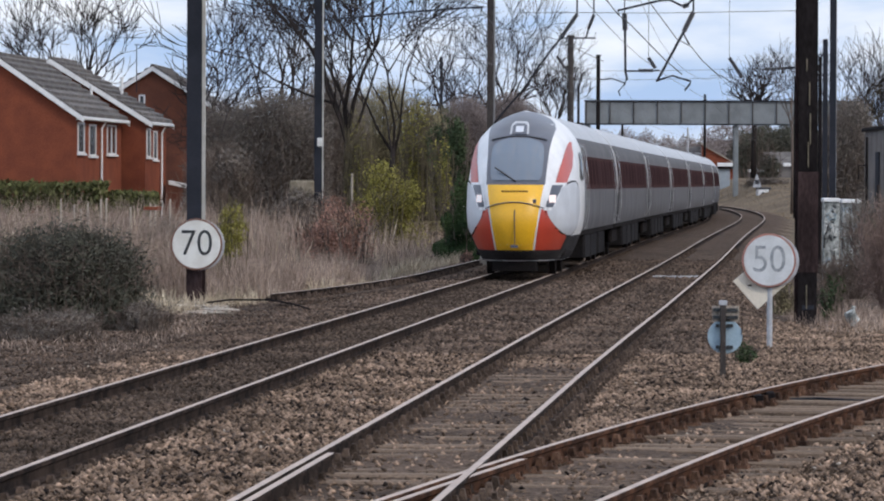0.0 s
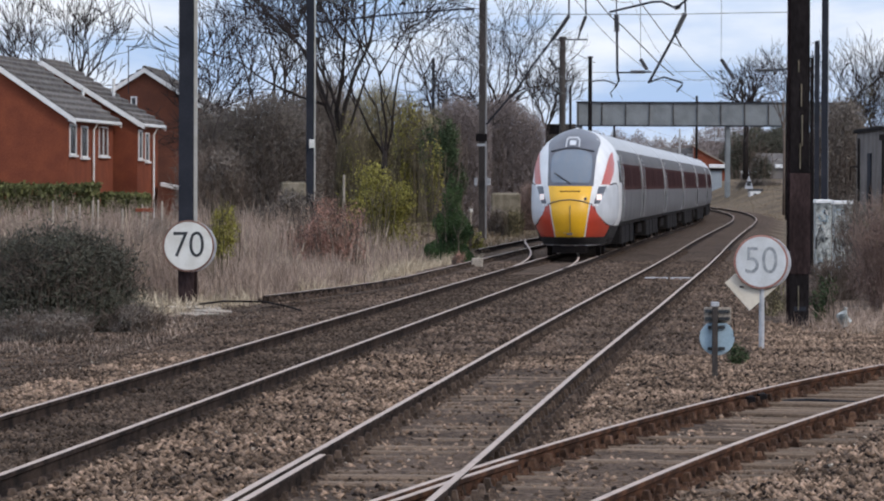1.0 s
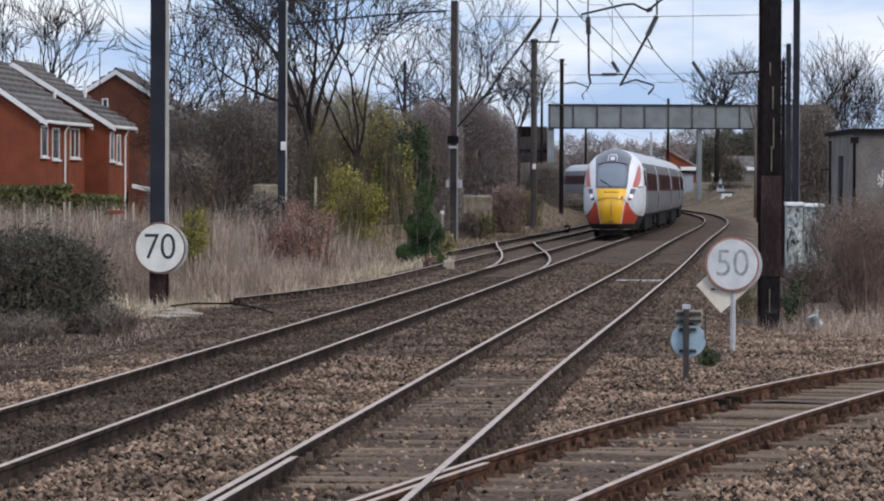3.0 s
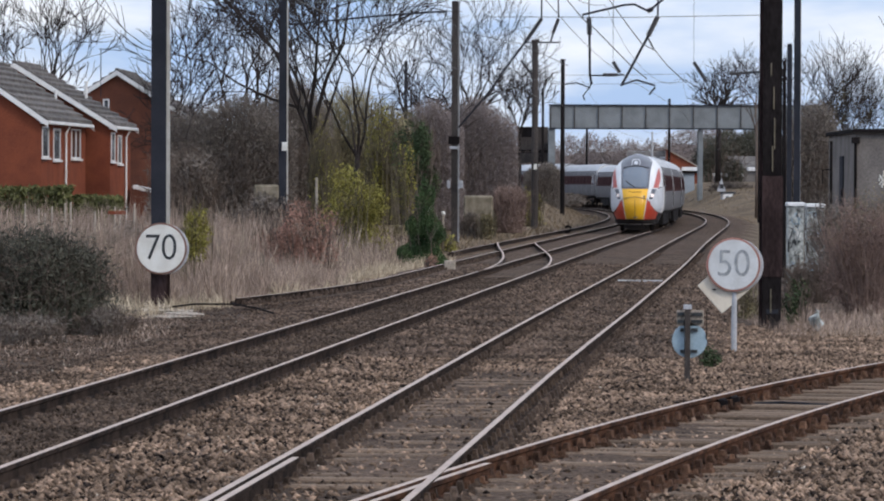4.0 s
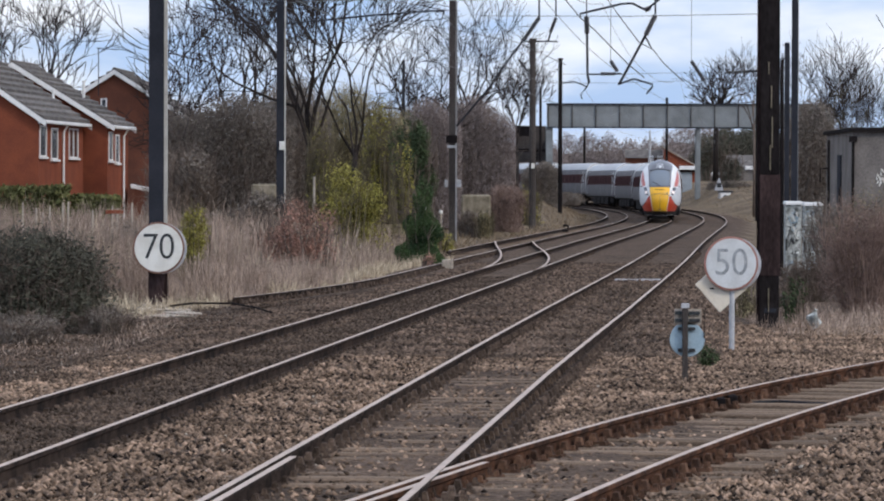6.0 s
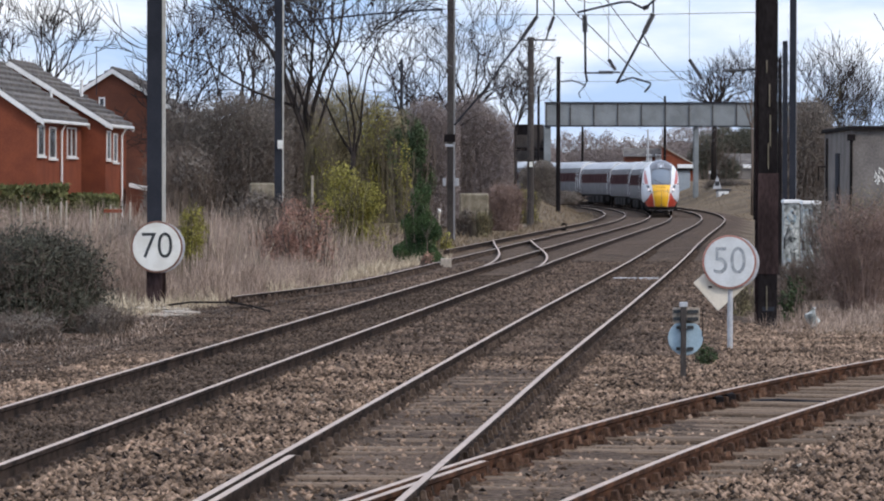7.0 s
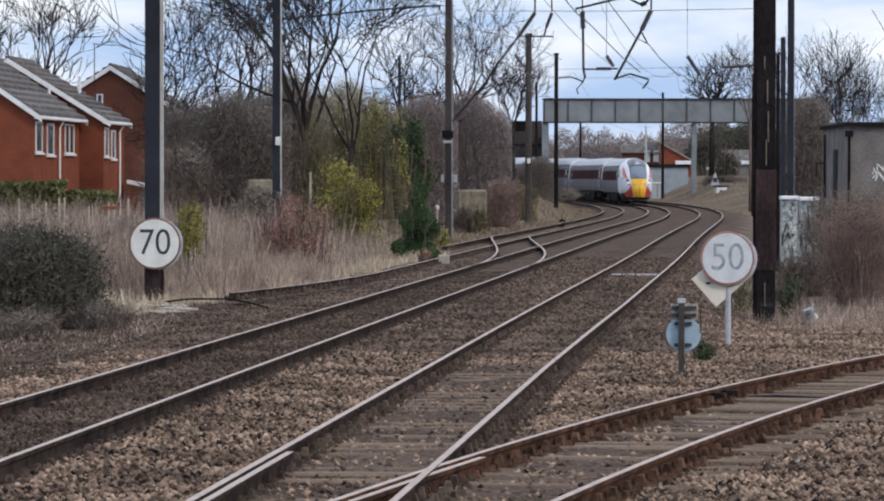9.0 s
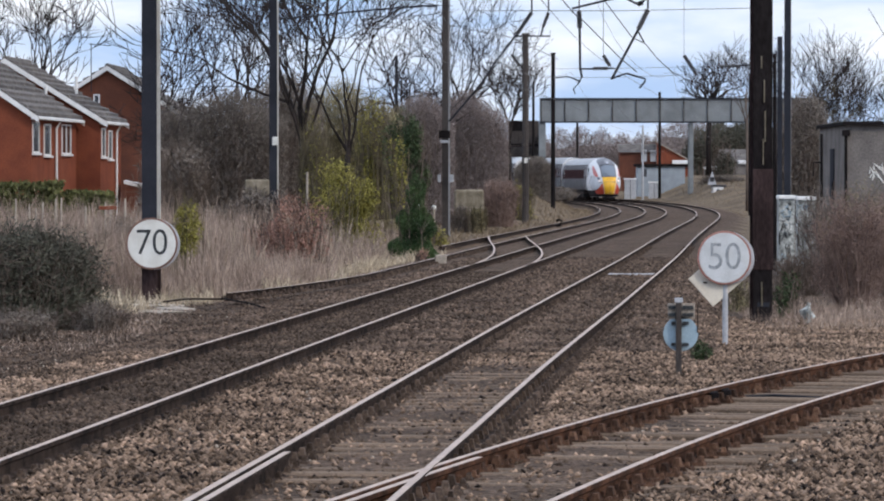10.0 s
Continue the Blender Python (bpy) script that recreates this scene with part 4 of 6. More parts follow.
# ---- plants ----
def grow(q, rng, p, d, length, r, depth, twigs, kids=4, spread=0.55, up=0.12, bend=0.25, rmin=0.012):
    """One branch of a bare tree, with its side branches."""
    pts, radii, n = [p], [r], 3 if depth > 0 else 2
    for i in range(n):
        d = (d + Vector((rng.gauss(0, bend), rng.gauss(0, bend), rng.gauss(0, bend) + up)) * 0.5).normalized()
        pts.append(pts[-1] + d * (length / n))
        radii.append(max(rmin * 0.6, r * (1 - 0.5 * (i + 1) / n)))
    (q if depth > 1 else twigs).tube(pts, radii, 5 if depth > 2 else 3, caps=False)
    if depth == 0:
        return
    for k in range(kids):
        s = rng.uniform(0.35, 1.0) if k else 1.0
        i = min(n - 1, int(s * n))
        at = pts[i].lerp(pts[i + 1], s * n - i) if s < 1 else pts[-1]
        side = Vector((rng.gauss(0, 1), rng.gauss(0, 1), rng.gauss(0, 0.6))).normalized()
        nd = (d * (1 - spread) + side * spread + Vector((0, 0, up))).normalized()
        grow(q, rng, at, nd, length * rng.uniform(0.6, 0.92), max(rmin, r * rng.uniform(0.38, 0.55)), depth - 1, twigs, kids, spread, up, bend, rmin)


def bare_tree(label, x, y, height, spread=0.5, limbs=5, seed=1, bark=BARK, depth=4, fan=0.6, r=None, base=None, rmin=0.014, fork=0.22, kids=3, limb=0.36):
    z = ground_z(x, y) if base is None else base
    t = empty("bare_tree", label, "tree", pose(x, y, z), "bare trees")
    rng, q, tw = random.Random(seed), Mesh(), Mesh()
    r = r or height * 0.018
    q.tube([(0, 0, -0.3), (rng.gauss(0, 0.1), 0, height * fork * 0.5), (rng.gauss(0, 0.15), rng.gauss(0, 0.15), height * fork)], [r * 1.3, r * 1.05, r * 0.95], 8)
    top = Vector(q.v[-4]) * 0.5 + Vector(q.v[-8]) * 0.5
    for k in range(limbs):
        a = 2 * math.pi * (k + rng.uniform(-0.3, 0.3)) / limbs
        e = rng.uniform(0.35, 1.0) * fan
        d = Vector((math.cos(a) * e, math.sin(a) * e * 0.7, 1)).normalized()
        grow(q, rng, top - Vector((0, 0, rng.uniform(0, 0.12) * height * fork)), d, height * limb * rng.uniform(0.85, 1.2), r * rng.uniform(0.45, 0.7), depth, tw, kids, spread, 0.1, 0.34, rmin)
    q.ob("trunk", bark, t, "", True)
    tw.ob("crown", TREE_TWIG, t, "fine leafless twigs")
    return t


def leaf_soup(rng, n, centre, radii, size, lumps=7, long=1.0, shell=0.45, floor=-9.0, ragged=0.3):
    """Corners of n small leaves in an uneven crown made of lumps."""
    c, r = np.array(centre), np.array(radii)
    la, le = rng.uniform(0, 6.283, lumps), np.sqrt(rng.random(lumps)) * 0.68
    lz = rng.uniform(-0.95, 0.6, lumps) * (1 - 0.3 * le) - 0.55 * le * le
    lc = np.stack([np.cos(la) * le, np.sin(la) * le, lz], 1)
    lr = rng.uniform(0.3, 0.5, lumps)
    k = rng.integers(0, lumps, n)
    d = rng.normal(0, 1, (n, 3))
    d /= np.linalg.norm(d, axis=1)[:, None]
    rad = (shell + (1 - shell) * rng.random(n)) ** 0.6 * (1 + rng.normal(0, ragged * 0.35, n))
    p = c + (lc[k] + d * (lr[k] * rad)[:, None]) * r
    p = p[p[:, 2] > floor]
    n = len(p)
    a = rng.normal(0, 1, (n, 3))
    a /= np.linalg.norm(a, axis=1)[:, None]
    b = np.cross(a, rng.normal(0, 1, (n, 3)))
    b /= np.linalg.norm(b, axis=1)[:, None]
    s = size * rng.uniform(0.5, 1.3, n)[:, None]
    a, b = a * s * long, b * s * 0.55
    return np.stack([p - a, p - b, p + a, p + b], axis=1).reshape(-1, 3)


def twig_soup(rng, n, radii, size, long, cone=0.0):
    """Corners of n upright twigs that fill a blunt mass with an uneven skyline; cone narrows it upward."""
    r = np.array(radii)
    m = n * (6 if cone else 2)
    p = rng.uniform(-1, 1, (m, 3))
    top = 0.8 + 0.1 * np.sin(p[:, 0] * r[0] * 1.9 + 1.0) + 0.09 * np.sin(p[:, 0] * r[0] * 4.3 + p[:, 1] * 3) + rng.normal(0, 0.05, m)
    h = (p[:, 2] + 1) / (1 + top)
    w = np.maximum(0.04, 1 - h) ** 0.7 * (0.8 + 0.2 * np.sin(h * 17 + p[:, 0] * 2)) if cone else 1.0 + rng.normal(0, 0.06, m)
    k = (np.abs(p[:, 0]) ** 3 + np.abs(p[:, 1]) ** 3 < w ** 3) & (p[:, 2] < top * (1 - 0.32 * np.abs(p[:, 0]) ** 3))
    p = p[k][:n] * r + np.array((0, 0, r[2]))
    n = len(p)
    a = rng.normal(0, 1, (n, 3)) * np.array((0.55, 0.55, 0.9))
    if cone:
        a[:, 2] = -np.abs(a[:, 2]) - 0.2
    a /= np.linalg.norm(a, axis=1)[:, None]
    b = np.cross(a, rng.normal(0, 1, (n, 3)))
    b /= np.linalg.norm(b, axis=1)[:, None]
    s = size * rng.uniform(0.5, 1.3, n)[:, None]
    a, b = a * s * long, b * s * 0.5
    return np.stack([p - a, p - b, p + a, p + b], axis=1).reshape(-1, 3)


def shrub(name, label, x, y, z, rx, ry, rz, leaf, n=2500, size=0.06, seed=1, stems=60, stem_mat=TWIG, lumps=8, long=1.0, category="shrub", ragged=0.3, sr=0.012, upright=0.6, root=0.72, drop=0.1, fill=""):
    """A shrub: stems from its foot and a crown of small leaves. z: its foot."""
    s = empty(name, label, category, pose(x, y, z))
    rng, rg = np.random.default_rng(seed), random.Random(seed)
    if fill:
        soup("crown", twig_soup(rng, n, (rx, ry, rz), size, long, fill == "cone"), 4, leaf, s)
    elif n:
        soup("crown", leaf_soup(rng, n, (0, 0, rz), (rx, ry, rz), size, lumps, long, 0.4, 0.0, ragged), 4, leaf, s)
    q = Mesh()
    for i in range(stems):
        a, e = rg.uniform(0, 6.283), rg.uniform(0.05, 1) ** 0.5
        tip = Vector((math.cos(a) * e * rx, math.sin(a) * e * ry, rz * (1.9 - upright * e * e) * rg.uniform(0.5, 1.02)))
        foot = Vector((tip.x * root + rg.gauss(0, 0.08) * rx, tip.y * root, -drop))
        mid = foot.lerp(tip, 0.55) + Vector((rg.gauss(0, 0.06) * rx, 0, 0.1 * rz))
        q.tube([foot, mid, tip], [sr * 1.4, sr, sr * 0.5], 3, caps=False)
        for j in range(4):
            p0 = mid.lerp(tip, rg.uniform(0.0, 0.9))
            q.tube([p0, p0 + Vector((rg.gauss(0, 0.22) * rx, rg.gauss(0, 0.2) * ry, rg.uniform(0.0, 0.4) * rz))], [sr * 0.7, sr * 0.35], 3, caps=False)
    if stems:
        q.ob("branchwork", stem_mat, s)
    return s


def blades(name, label, n, area, h0, h1, width, material, seed, lean=0.22, category="dead grass", fade=None):
    """Upright blades over an area given as a function of two random numbers; one object of stuff."""
    rng = np.random.default_rng(seed)
    u, v = rng.random(n), rng.random(n)
    base = np.array([area(a, b) for a, b in zip(u, v)])
    h = rng.uniform(h0, h1, n) * (0.55 + 0.45 * np.sin(base[:, 0] * 2.1 + 0.7 * np.sin(base[:, 1] * 0.9)) ** 2)
    if fade:
        h = h * np.array([fade(x, y) for x, y, z in base])
    t = rng.uniform(0, np.pi, n)
    w = np.stack([np.cos(t), 0.35 * np.sin(t), np.zeros(n)], 1) * width * rng.uniform(0.5, 1.2, n)[:, None]
    bend = np.stack([rng.normal(0, lean, n), rng.normal(0, lean, n), np.ones(n)], 1) * h[:, None]
    mid = base + bend * 0.55 + np.stack([rng.normal(0, 0.03, n), rng.normal(0, 0.03, n), np.zeros(n)], 1)
    tip = base + bend + np.stack([rng.normal(0, 0.08, n) * h, rng.normal(0, 0.08, n) * h, -0.1 * h * rng.random(n)], 1)
    pts = np.concatenate([np.stack([base - w, base + w, mid + w * 0.7, mid - w * 0.7], 1).reshape(-1, 3), np.stack([mid - w * 0.7, mid + w * 0.7, tip + w * 0.15, tip - w * 0.15], 1).reshape(-1, 3)])
    ob = soup(name, pts, 4, material)
    return tagged(ob, label, category, kind="stuff")


def on_ground(fx):
    def area(a, b):
        x, y = fx(a, b)
        return x, y, ground_z(x, y) - 0.03
    return area


# dead reeds on the bank left of the siding
def bank(a, b):
    y = 90 + 62 * b
    hi = siding_x(max(y, 84)) - (0.3 if y < 108 else 1.2)
    lo = -10 - 8.0 * b
    return lo + (hi - lo) * a, y


def reed_fade(x, y):
    """Reeds are short beside the siding and tall up the bank."""
    return 0.28 + 0.72 * min(1, max(0, siding_x(max(y, 84)) - 0.3 - x) / 4.2) + 0.12 * math.sin(x * 3.1 + y)


blades("dead_reeds", "tall pale brown dead reeds on the bank", 26000, on_ground(bank), 0.8, 2.1, 0.011, REED, 3, 0.16, "dead reeds", reed_fade)
blades("dead_reeds", "tangled grey-brown dead stems among the reeds", 18000, on_ground(bank), 0.5, 1.6, 0.009, TWIG, 13, 0.3, "dead reeds", reed_fade)
blades("dead_reeds", "low dead reeds in front of the brambles", 7000, on_ground(lambda a, b: (siding_x(max(94 + 14 * b, 95)) - 0.5 - 3.6 * a, 94 + 14 * b)), 0.35, 0.95, 0.01, REED, 15, 0.22, "dead reeds")
blades("dead_reeds", "low dead reeds behind the mast", 5000, on_ground(lambda a, b: (-8.2 + 4.2 * a, 89 + 7 * b)), 0.4, 1.15, 0.01, REED, 16, 0.2, "dead reeds")
blades("dead_reeds", "scattered bleached stems among the reeds", 3600, on_ground(bank), 0.6, 1.8, 0.019, REED_PALE, 14, 0.2, "dead reeds", reed_fade)
blades("dead_grass", "short dead grass beside the siding", 9000, on_ground(lambda a, b: (siding_x(max(80 + 60 * b, 82)) - 0.1 - 2.5 * a, 80 + 60 * b)), 0.1, 0.5, 0.012, REED_PALE, 5, 0.35)
blades("dead_grass", "dead grass under the dark bush", 2500, on_ground(lambda a, b: (-9 + 4.2 * a, 62 + 22 * b)), 0.05, 0.22, 0.01, REED, 6, 0.4)
blades("dead_grass", "tufts of yellow dead grass by the rusting mast", 4200, on_ground(lambda a, b: (5.5 + 4.4 * a, 70.5 + 13 * b)), 0.1, 0.4, 0.008, REED, 7, 0.3)
blades("dead_grass", "rough winter grass on the far bank", 5000, on_ground(lambda a, b: (max(second_x(290 + 180 * b) + 2.2, 0) + 14 * a, 290 + 180 * b)), 0.08, 0.3, 0.03, REED_DULL, 8, 0.5)
blades("dead_grass", "rough winter grass beside the siding", 9000, on_ground(lambda a, b: (siding_x(150 + 200 * b) - 1.3 - 8 * a, 150 + 200 * b)), 0.1, 0.4, 0.03, REED_DULL, 18, 0.4)

# the dark bush, hedge and shrubs on the left
shrub("dark_bush", "dense dark grey-green rounded bush", -7.286, 72, -0.35, 1.7, 1.5, 1.1, LEAF_DARK, 60000, 0.02, 11, 260, TWIG, 70, 2.6, "bush", 0.5, 0.005)


def hedge(label, x0, x1, y, top, seed):
    """A clipped hedge: small leaves over a box with uneven faces, and stems inside."""
    h = empty("hedge", label, "hedge", pose((x0 + x1) / 2, y, 0))
    rng, n, w = np.random.default_rng(seed), 9000, (x1 - x0) / 2
    p = np.stack([rng.uniform(-w, w, n), rng.uniform(-0.6, 0.6, n), rng.random(n) ** 0.6 * top], 1)
    p[:, 2] += 0.04 * np.sin(p[:, 0] * 1.3 + seed) + rng.normal(0, 0.03, n)
    p[:, 1] += np.where(rng.random(n) < 0.5, -0.35, 0.0) + rng.normal(0, 0.05, n)
    a, b = rng.normal(0, 0.055, (n, 3)), rng.normal(0, 0.04, (n, 3))
    soup("crown", np.stack([p - a, p - b, p + a, p + b], 1).reshape(-1, 3), 4, LEAF_HEDGE, h)
    q, rg = Mesh(), random.Random(seed)
    for i in range(50):
        x = rg.uniform(-w, w)
        q.tube([(x, 0, -0.1), (x + rg.gauss(0, 0.1), rg.gauss(0, 0.2), top * rg.uniform(0.6, 0.98))], [0.03, 0.01], 4, caps=False)
    q.ob("branchwork", BARK, h)
    return h


hedge("clipped olive-green hedge before the brick houses", -20.0, -13.6, 152, 2.2, 3)
hedge("lower olive hedge before the brick houses", -13.6, -11.9, 153, 1.85, 4)
SHRUBS = (
    # name, label, x, y, foot, rx, ry, rz, leaf, leaves, size, stems
    ("yellow_shrub", "small bright yellow-green shrub behind the mast", -5.64, 93, 0.55, 0.44, 0.25, 0.9, LEAF_YELLOW, 3400, 0.028, 14),
    ("bramble", "rusty red bramble thicket in the reeds", -3.799, 110, 0.2, 1.0, 0.5, 0.95, LEAF_RUST, 6000, 0.03, 40),
    ("bramble", "brown bramble thicket before the broken wall", -6.58, 150, -0.2, 1.3, 0.8, 1.25, LEAF_BROWN, 9000, 0.06, 120),
    ("bramble", "rusty red bramble thicket in the reeds", -4.614, 112, 0.2, 0.7, 0.5, 0.85, LEAF_RUST, 2500, 0.03, 30),
    ("yellow_shrub", "yellow-green shrub in leaf at the foot of the thicket", -3.379, 140, -0.1, 1.3, 0.8, 1.6, LEAF_YELLOW, 13000, 0.042, 60),
    ("conifer", "fresh green drooping evergreen beside the siding", -0.86, 132, -0.3, 1.0, 0.8, 1.5, LEAF_FIR, 22000, 0.032, 12),
    ("yellow_shrub", "pale yellow-leaved sapling before the ivy", -1.75, 160, 0.9, 0.55, 0.4, 1.7, LEAF_YELLOW, 1300, 0.05, 40),
    ("evergreen_shrub", "dark ivy-covered tree trunk among saplings", -1.35, 165, 1.2, 1.0, 0.8, 2.1, LEAF_GREEN, 9000, 0.05, 60),
    ("yellow_shrub", "tall yellow-green saplings in the thicket", -2.598, 168, 0.8, 0.9, 0.9, 2.75, LEAF_YELLOW, 3000, 0.055, 110),
    ("yellow_shrub", "olive sapling clump in the thicket", -5.137, 172, 0.5, 0.8, 0.9, 2.5, LEAF_YELLOW, 1800, 0.05, 110),
    ("yellow_shrub", "yellow shrub at the pole's foot", 4.738, 252, 0.0, 0.9, 0.8, 1.3, LEAF_YELLOW, 900, 0.07, 40),
    ("yellow_shrub", "low yellow shrub beside the concrete block", 1.75, 205, -0.3, 0.55, 0.4, 0.85, LEAF_OLIVE, 3000, 0.045, 50),
    ("yellow_shrub", "low yellow weeds by the mast's foot", -0.18, 150, -0.1, 0.45, 0.4, 0.35, LEAF_YELLOW, 500, 0.05, 20),
    ("thicket", "rust-brown leafless shrub beside the poles", 2.895, 215, 0.0, 1.15, 1.0, 1.35, TWIG_RED, 9000, 0.04, 160),
    ("thicket", "olive-brown thicket of saplings", -4.914, 195, 0.0, 3.1, 1.5, 3.5, LEAF_OLIVE, 60000, 0.045, 420),
    ("thicket", "grey-brown leafless thicket behind the masts", 1.05, 240, 0.0, 2.75, 1.6, 3.7, LEAF_MAUVE, 130000, 0.045, 160),
    ("thicket", "grey-brown leafless thicket behind the masts", -1.3, 225, 0.0, 2.0, 1.6, 3.5, LEAF_MAUVE, 70000, 0.045, 150),
    ("thicket", "dark brown thicket beside the brick houses", -9.6, 185, 0.0, 2.9, 1.6, 3.15, LEAF_BROWN, 70000, 0.045, 420),
    ("thicket", "dark brown thicket beside the brick houses", -11.06, 175, 0.0, 1.6, 2.0, 2.2, LEAF_BROWN, 8000, 0.08, 260),
    ("thicket", "brown thicket beside the brick houses", -7.2, 190, 0.0, 1.9, 1.6, 3.6, LEAF_BROWN, 40000, 0.045, 260),
    ("bare_shrub", "red-brown leafless shrub by the cabinets", 8.187, 84, -0.2, 0.95, 1.0, 1.25, TWIG_RED, 20000, 0.016, 200),
    ("bare_shrub", "low grey-brown leafless shrub before the cabinets", 7.863, 92, -0.2, 0.75, 0.5, 0.5, TWIG, 4000, 0.016, 200),
    ("bare_shrub", "red-brown leafless shrub by the cabinets", 9.466, 87, -0.2, 0.9, 1.0, 1.3, TWIG_RED, 12000, 0.018, 160),
    ("bare_shrub", "olive-brown twiggy shrub behind the grass", 9.221, 102, -0.2, 0.75, 0.8, 1.2, LEAF_BROWN, 9000, 0.022, 60),
    ("bare_shrub", "olive-brown leafless shrub in the dead grass", 9.35, 95, -0.2, 0.95, 0.7, 1.25, LEAF_OLIVE, 9000, 0.018, 120),
    ("thicket", "dark wooded clump beyond the footbridge", 33.6, 530, 1.0, 3.4, 3, 4.4, LEAF_DARK, 16000, 0.12, 60),
    ("low_thicket", "brown tangle at the foot of the dark bush", -6.9, 67, -0.3, 1.0, 0.8, 0.3, LEAF_BROWN, 7000, 0.015, 80),
    ("low_thicket", "brown tangle at the foot of the dark bush", -5.75, 71, -0.3, 0.55, 0.6, 0.3, LEAF_BROWN, 3500, 0.015, 60),
    ("thicket", "brown leafless scrub below the footbridge stairs", 6.75, 310, 0.4, 1.5, 1.4, 1.85, LEAF_BROWN, 34000, 0.045, 120),
    ("low_thicket", "brown scrub on the far bank", 28.6, 430, 1.5, 2.6, 2, 0.9, LEAF_BROWN, 9000, 0.05, 60),
    ("low_thicket", "grey-brown tangle before the concrete block", 0.95, 206, -0.3, 0.55, 0.4, 0.75, LEAF_BROWN, 4000, 0.035, 60),
    ("green_shrub", "small green shrub beside the rusting mast", 6.386, 78, -0.3, 0.32, 0.3, 0.48, LEAF_GREEN, 900, 0.03, 40),
    ("green_shrub", "small green shrub beside the rusting mast", 5.611, 80, -0.3, 0.25, 0.3, 0.4, LEAF_OLIVE, 500, 0.03, 30),
    ("weed", "small green weed in the ballast", 3.4, 56, -0.22, 0.24, 0.2, 0.17, LEAF_GREEN, 1100, 0.02, 10),
    ("rust_sapling", "small rust-brown sapling beside the siding", -0.586, 122, -0.35, 0.22, 0.2, 0.36, LEAF_RUST, 350, 0.035, 25),
    ("thicket", "brown woodland edge behind the footbridge", 40.0, 570, 1.5, 6.5, 4, 4.6, LEAF_DARK, 36000, 0.12, 100),
    ("low_thicket", "low grey-brown tangled shrub in the reeds", -9.996, 105, -0.1, 1.3, 0.8, 0.75, LEAF_BROWN, 9000, 0.024, 50),
    ("low_thicket", "low grey-brown tangled shrub in the reeds", -8.338, 108, -0.1, 0.9, 0.8, 0.8, LEAF_BROWN, 7000, 0.024, 50),
    ("grass_bank", "rough brown grassy hump beside the siding", 8.844, 330, 0.8, 2.0, 2.0, 0.6, LEAF_BROWN, 9000, 0.06, 40),
    ("thicket", "grey-brown bushes behind the masts", 16.2, 190, 0.0, 1.3, 1.2, 3.1, LEAF_BROWN, 36000, 0.045, 260),
)
for i, (nm, lb, x, y, z, rx, ry, rz, lf, n, size, st) in enumerate(SHRUBS):
    red = lf is TWIG_RED
    far = lf in (LEAF_BROWN, LEAF_MAUVE, TWIG_RED, TWIG) or n > 30000
    shrub(nm, lb, x, y, z, rx, ry, rz, lf, n, size * 0.7 if far else size, 40 + i, st, TWIG_RED if red else BARK_OLIVE if lf in (LEAF_OLIVE, LEAF_YELLOW) else TWIG, 90 if far and n > 20000 else 40 if far else 14, 3.0 if far else 1.0, "shrub", 0.5, 0.004 + y * (0.00003 if nm == "bare_shrub" else 0.00007), root=0.35 if nm == "bare_shrub" else 0.72, drop=z + 0.35 if z > 0.4 and y < 130 else 0.1, fill="cone" if nm == "conifer" else "block" if n > 25000 else "")

# far woods beyond the bend
rng_w = np.random.default_rng(9)
xs_w = list(range(-120, 200, 3))
ridge = Mesh()
for x in xs_w:
    top = 8.2 + 0.6 * math.sin(x * 0.21) + 0.5 * math.sin(x * 0.53 + 1) + rng_w.normal(0, 0.2)
    ridge.v += [(x, 650, 0.0), (x, 650, top * 0.75), (x, 656, top), (x, 672, 1.0)]
ridge.f = [(4 * i + j, 4 * i + 4 + j, 4 * i + 5 + j, 4 * i + 1 + j) for i in range(len(xs_w) - 1) for j in range(3)]
ridge.m = [0] * len(ridge.f)
tagged(ridge.ob("backdrop", LEAF_MAUVE), "distant wooded rise closing the view", "woods", kind="structure")
woods = [twig_soup(rng_w, 14000, (6.5, 4, 4.5 + 0.5 * math.sin(x * 0.35) + 1.3 * math.exp(-((x - 46) / 18) ** 2)), 0.1, 3.0) + np.array((x, 644 + 4 * math.sin(x), 0.6)) for x in range(-60, 120, 9)]
tagged(soup("far_woods", np.concatenate(woods), 4, LEAF_MAUVE), "distant grey-brown leafless woods", "woods", kind="stuff")

# bare trees
bare_tree("large bare tree with many limbs above the thicket", -5.577, 175, 12.5, 0.45, 6, 5, BARK, 4, 0.6, 0.17, rmin=0.021, fork=0.34, limb=0.34)
bare_tree("slender bare tree beside the large one", -4.176, 180, 11.5, 0.45, 4, 21, BARK, 4, 0.5, 0.12, rmin=0.021, fork=0.34, limb=0.32)
bare_tree("bare tree behind the brick houses", -28.36, 300, 15.0, 0.38, 5, 6, BARK, 4, 0.6, 0.2, rmin=0.026, fork=0.5, limb=0.2)
bare_tree("bare tree behind the brick houses", -31.16, 300, 14.0, 0.38, 4, 26, BARK, 4, 0.6, 0.2, rmin=0.026, fork=0.5, limb=0.2)
bare_tree("bare tree behind the thicket", -14.843, 230, 11.0, 0.45, 4, 7, BARK, 4, 0.45, 0.13, rmin=0.026, fork=0.35, limb=0.28)
bare_tree("bare tree behind the thicket", -11.557, 220, 12.5, 0.45, 4, 8, BARK, 4, 0.65, r=0.16, rmin=0.021, fork=0.35, limb=0.32)
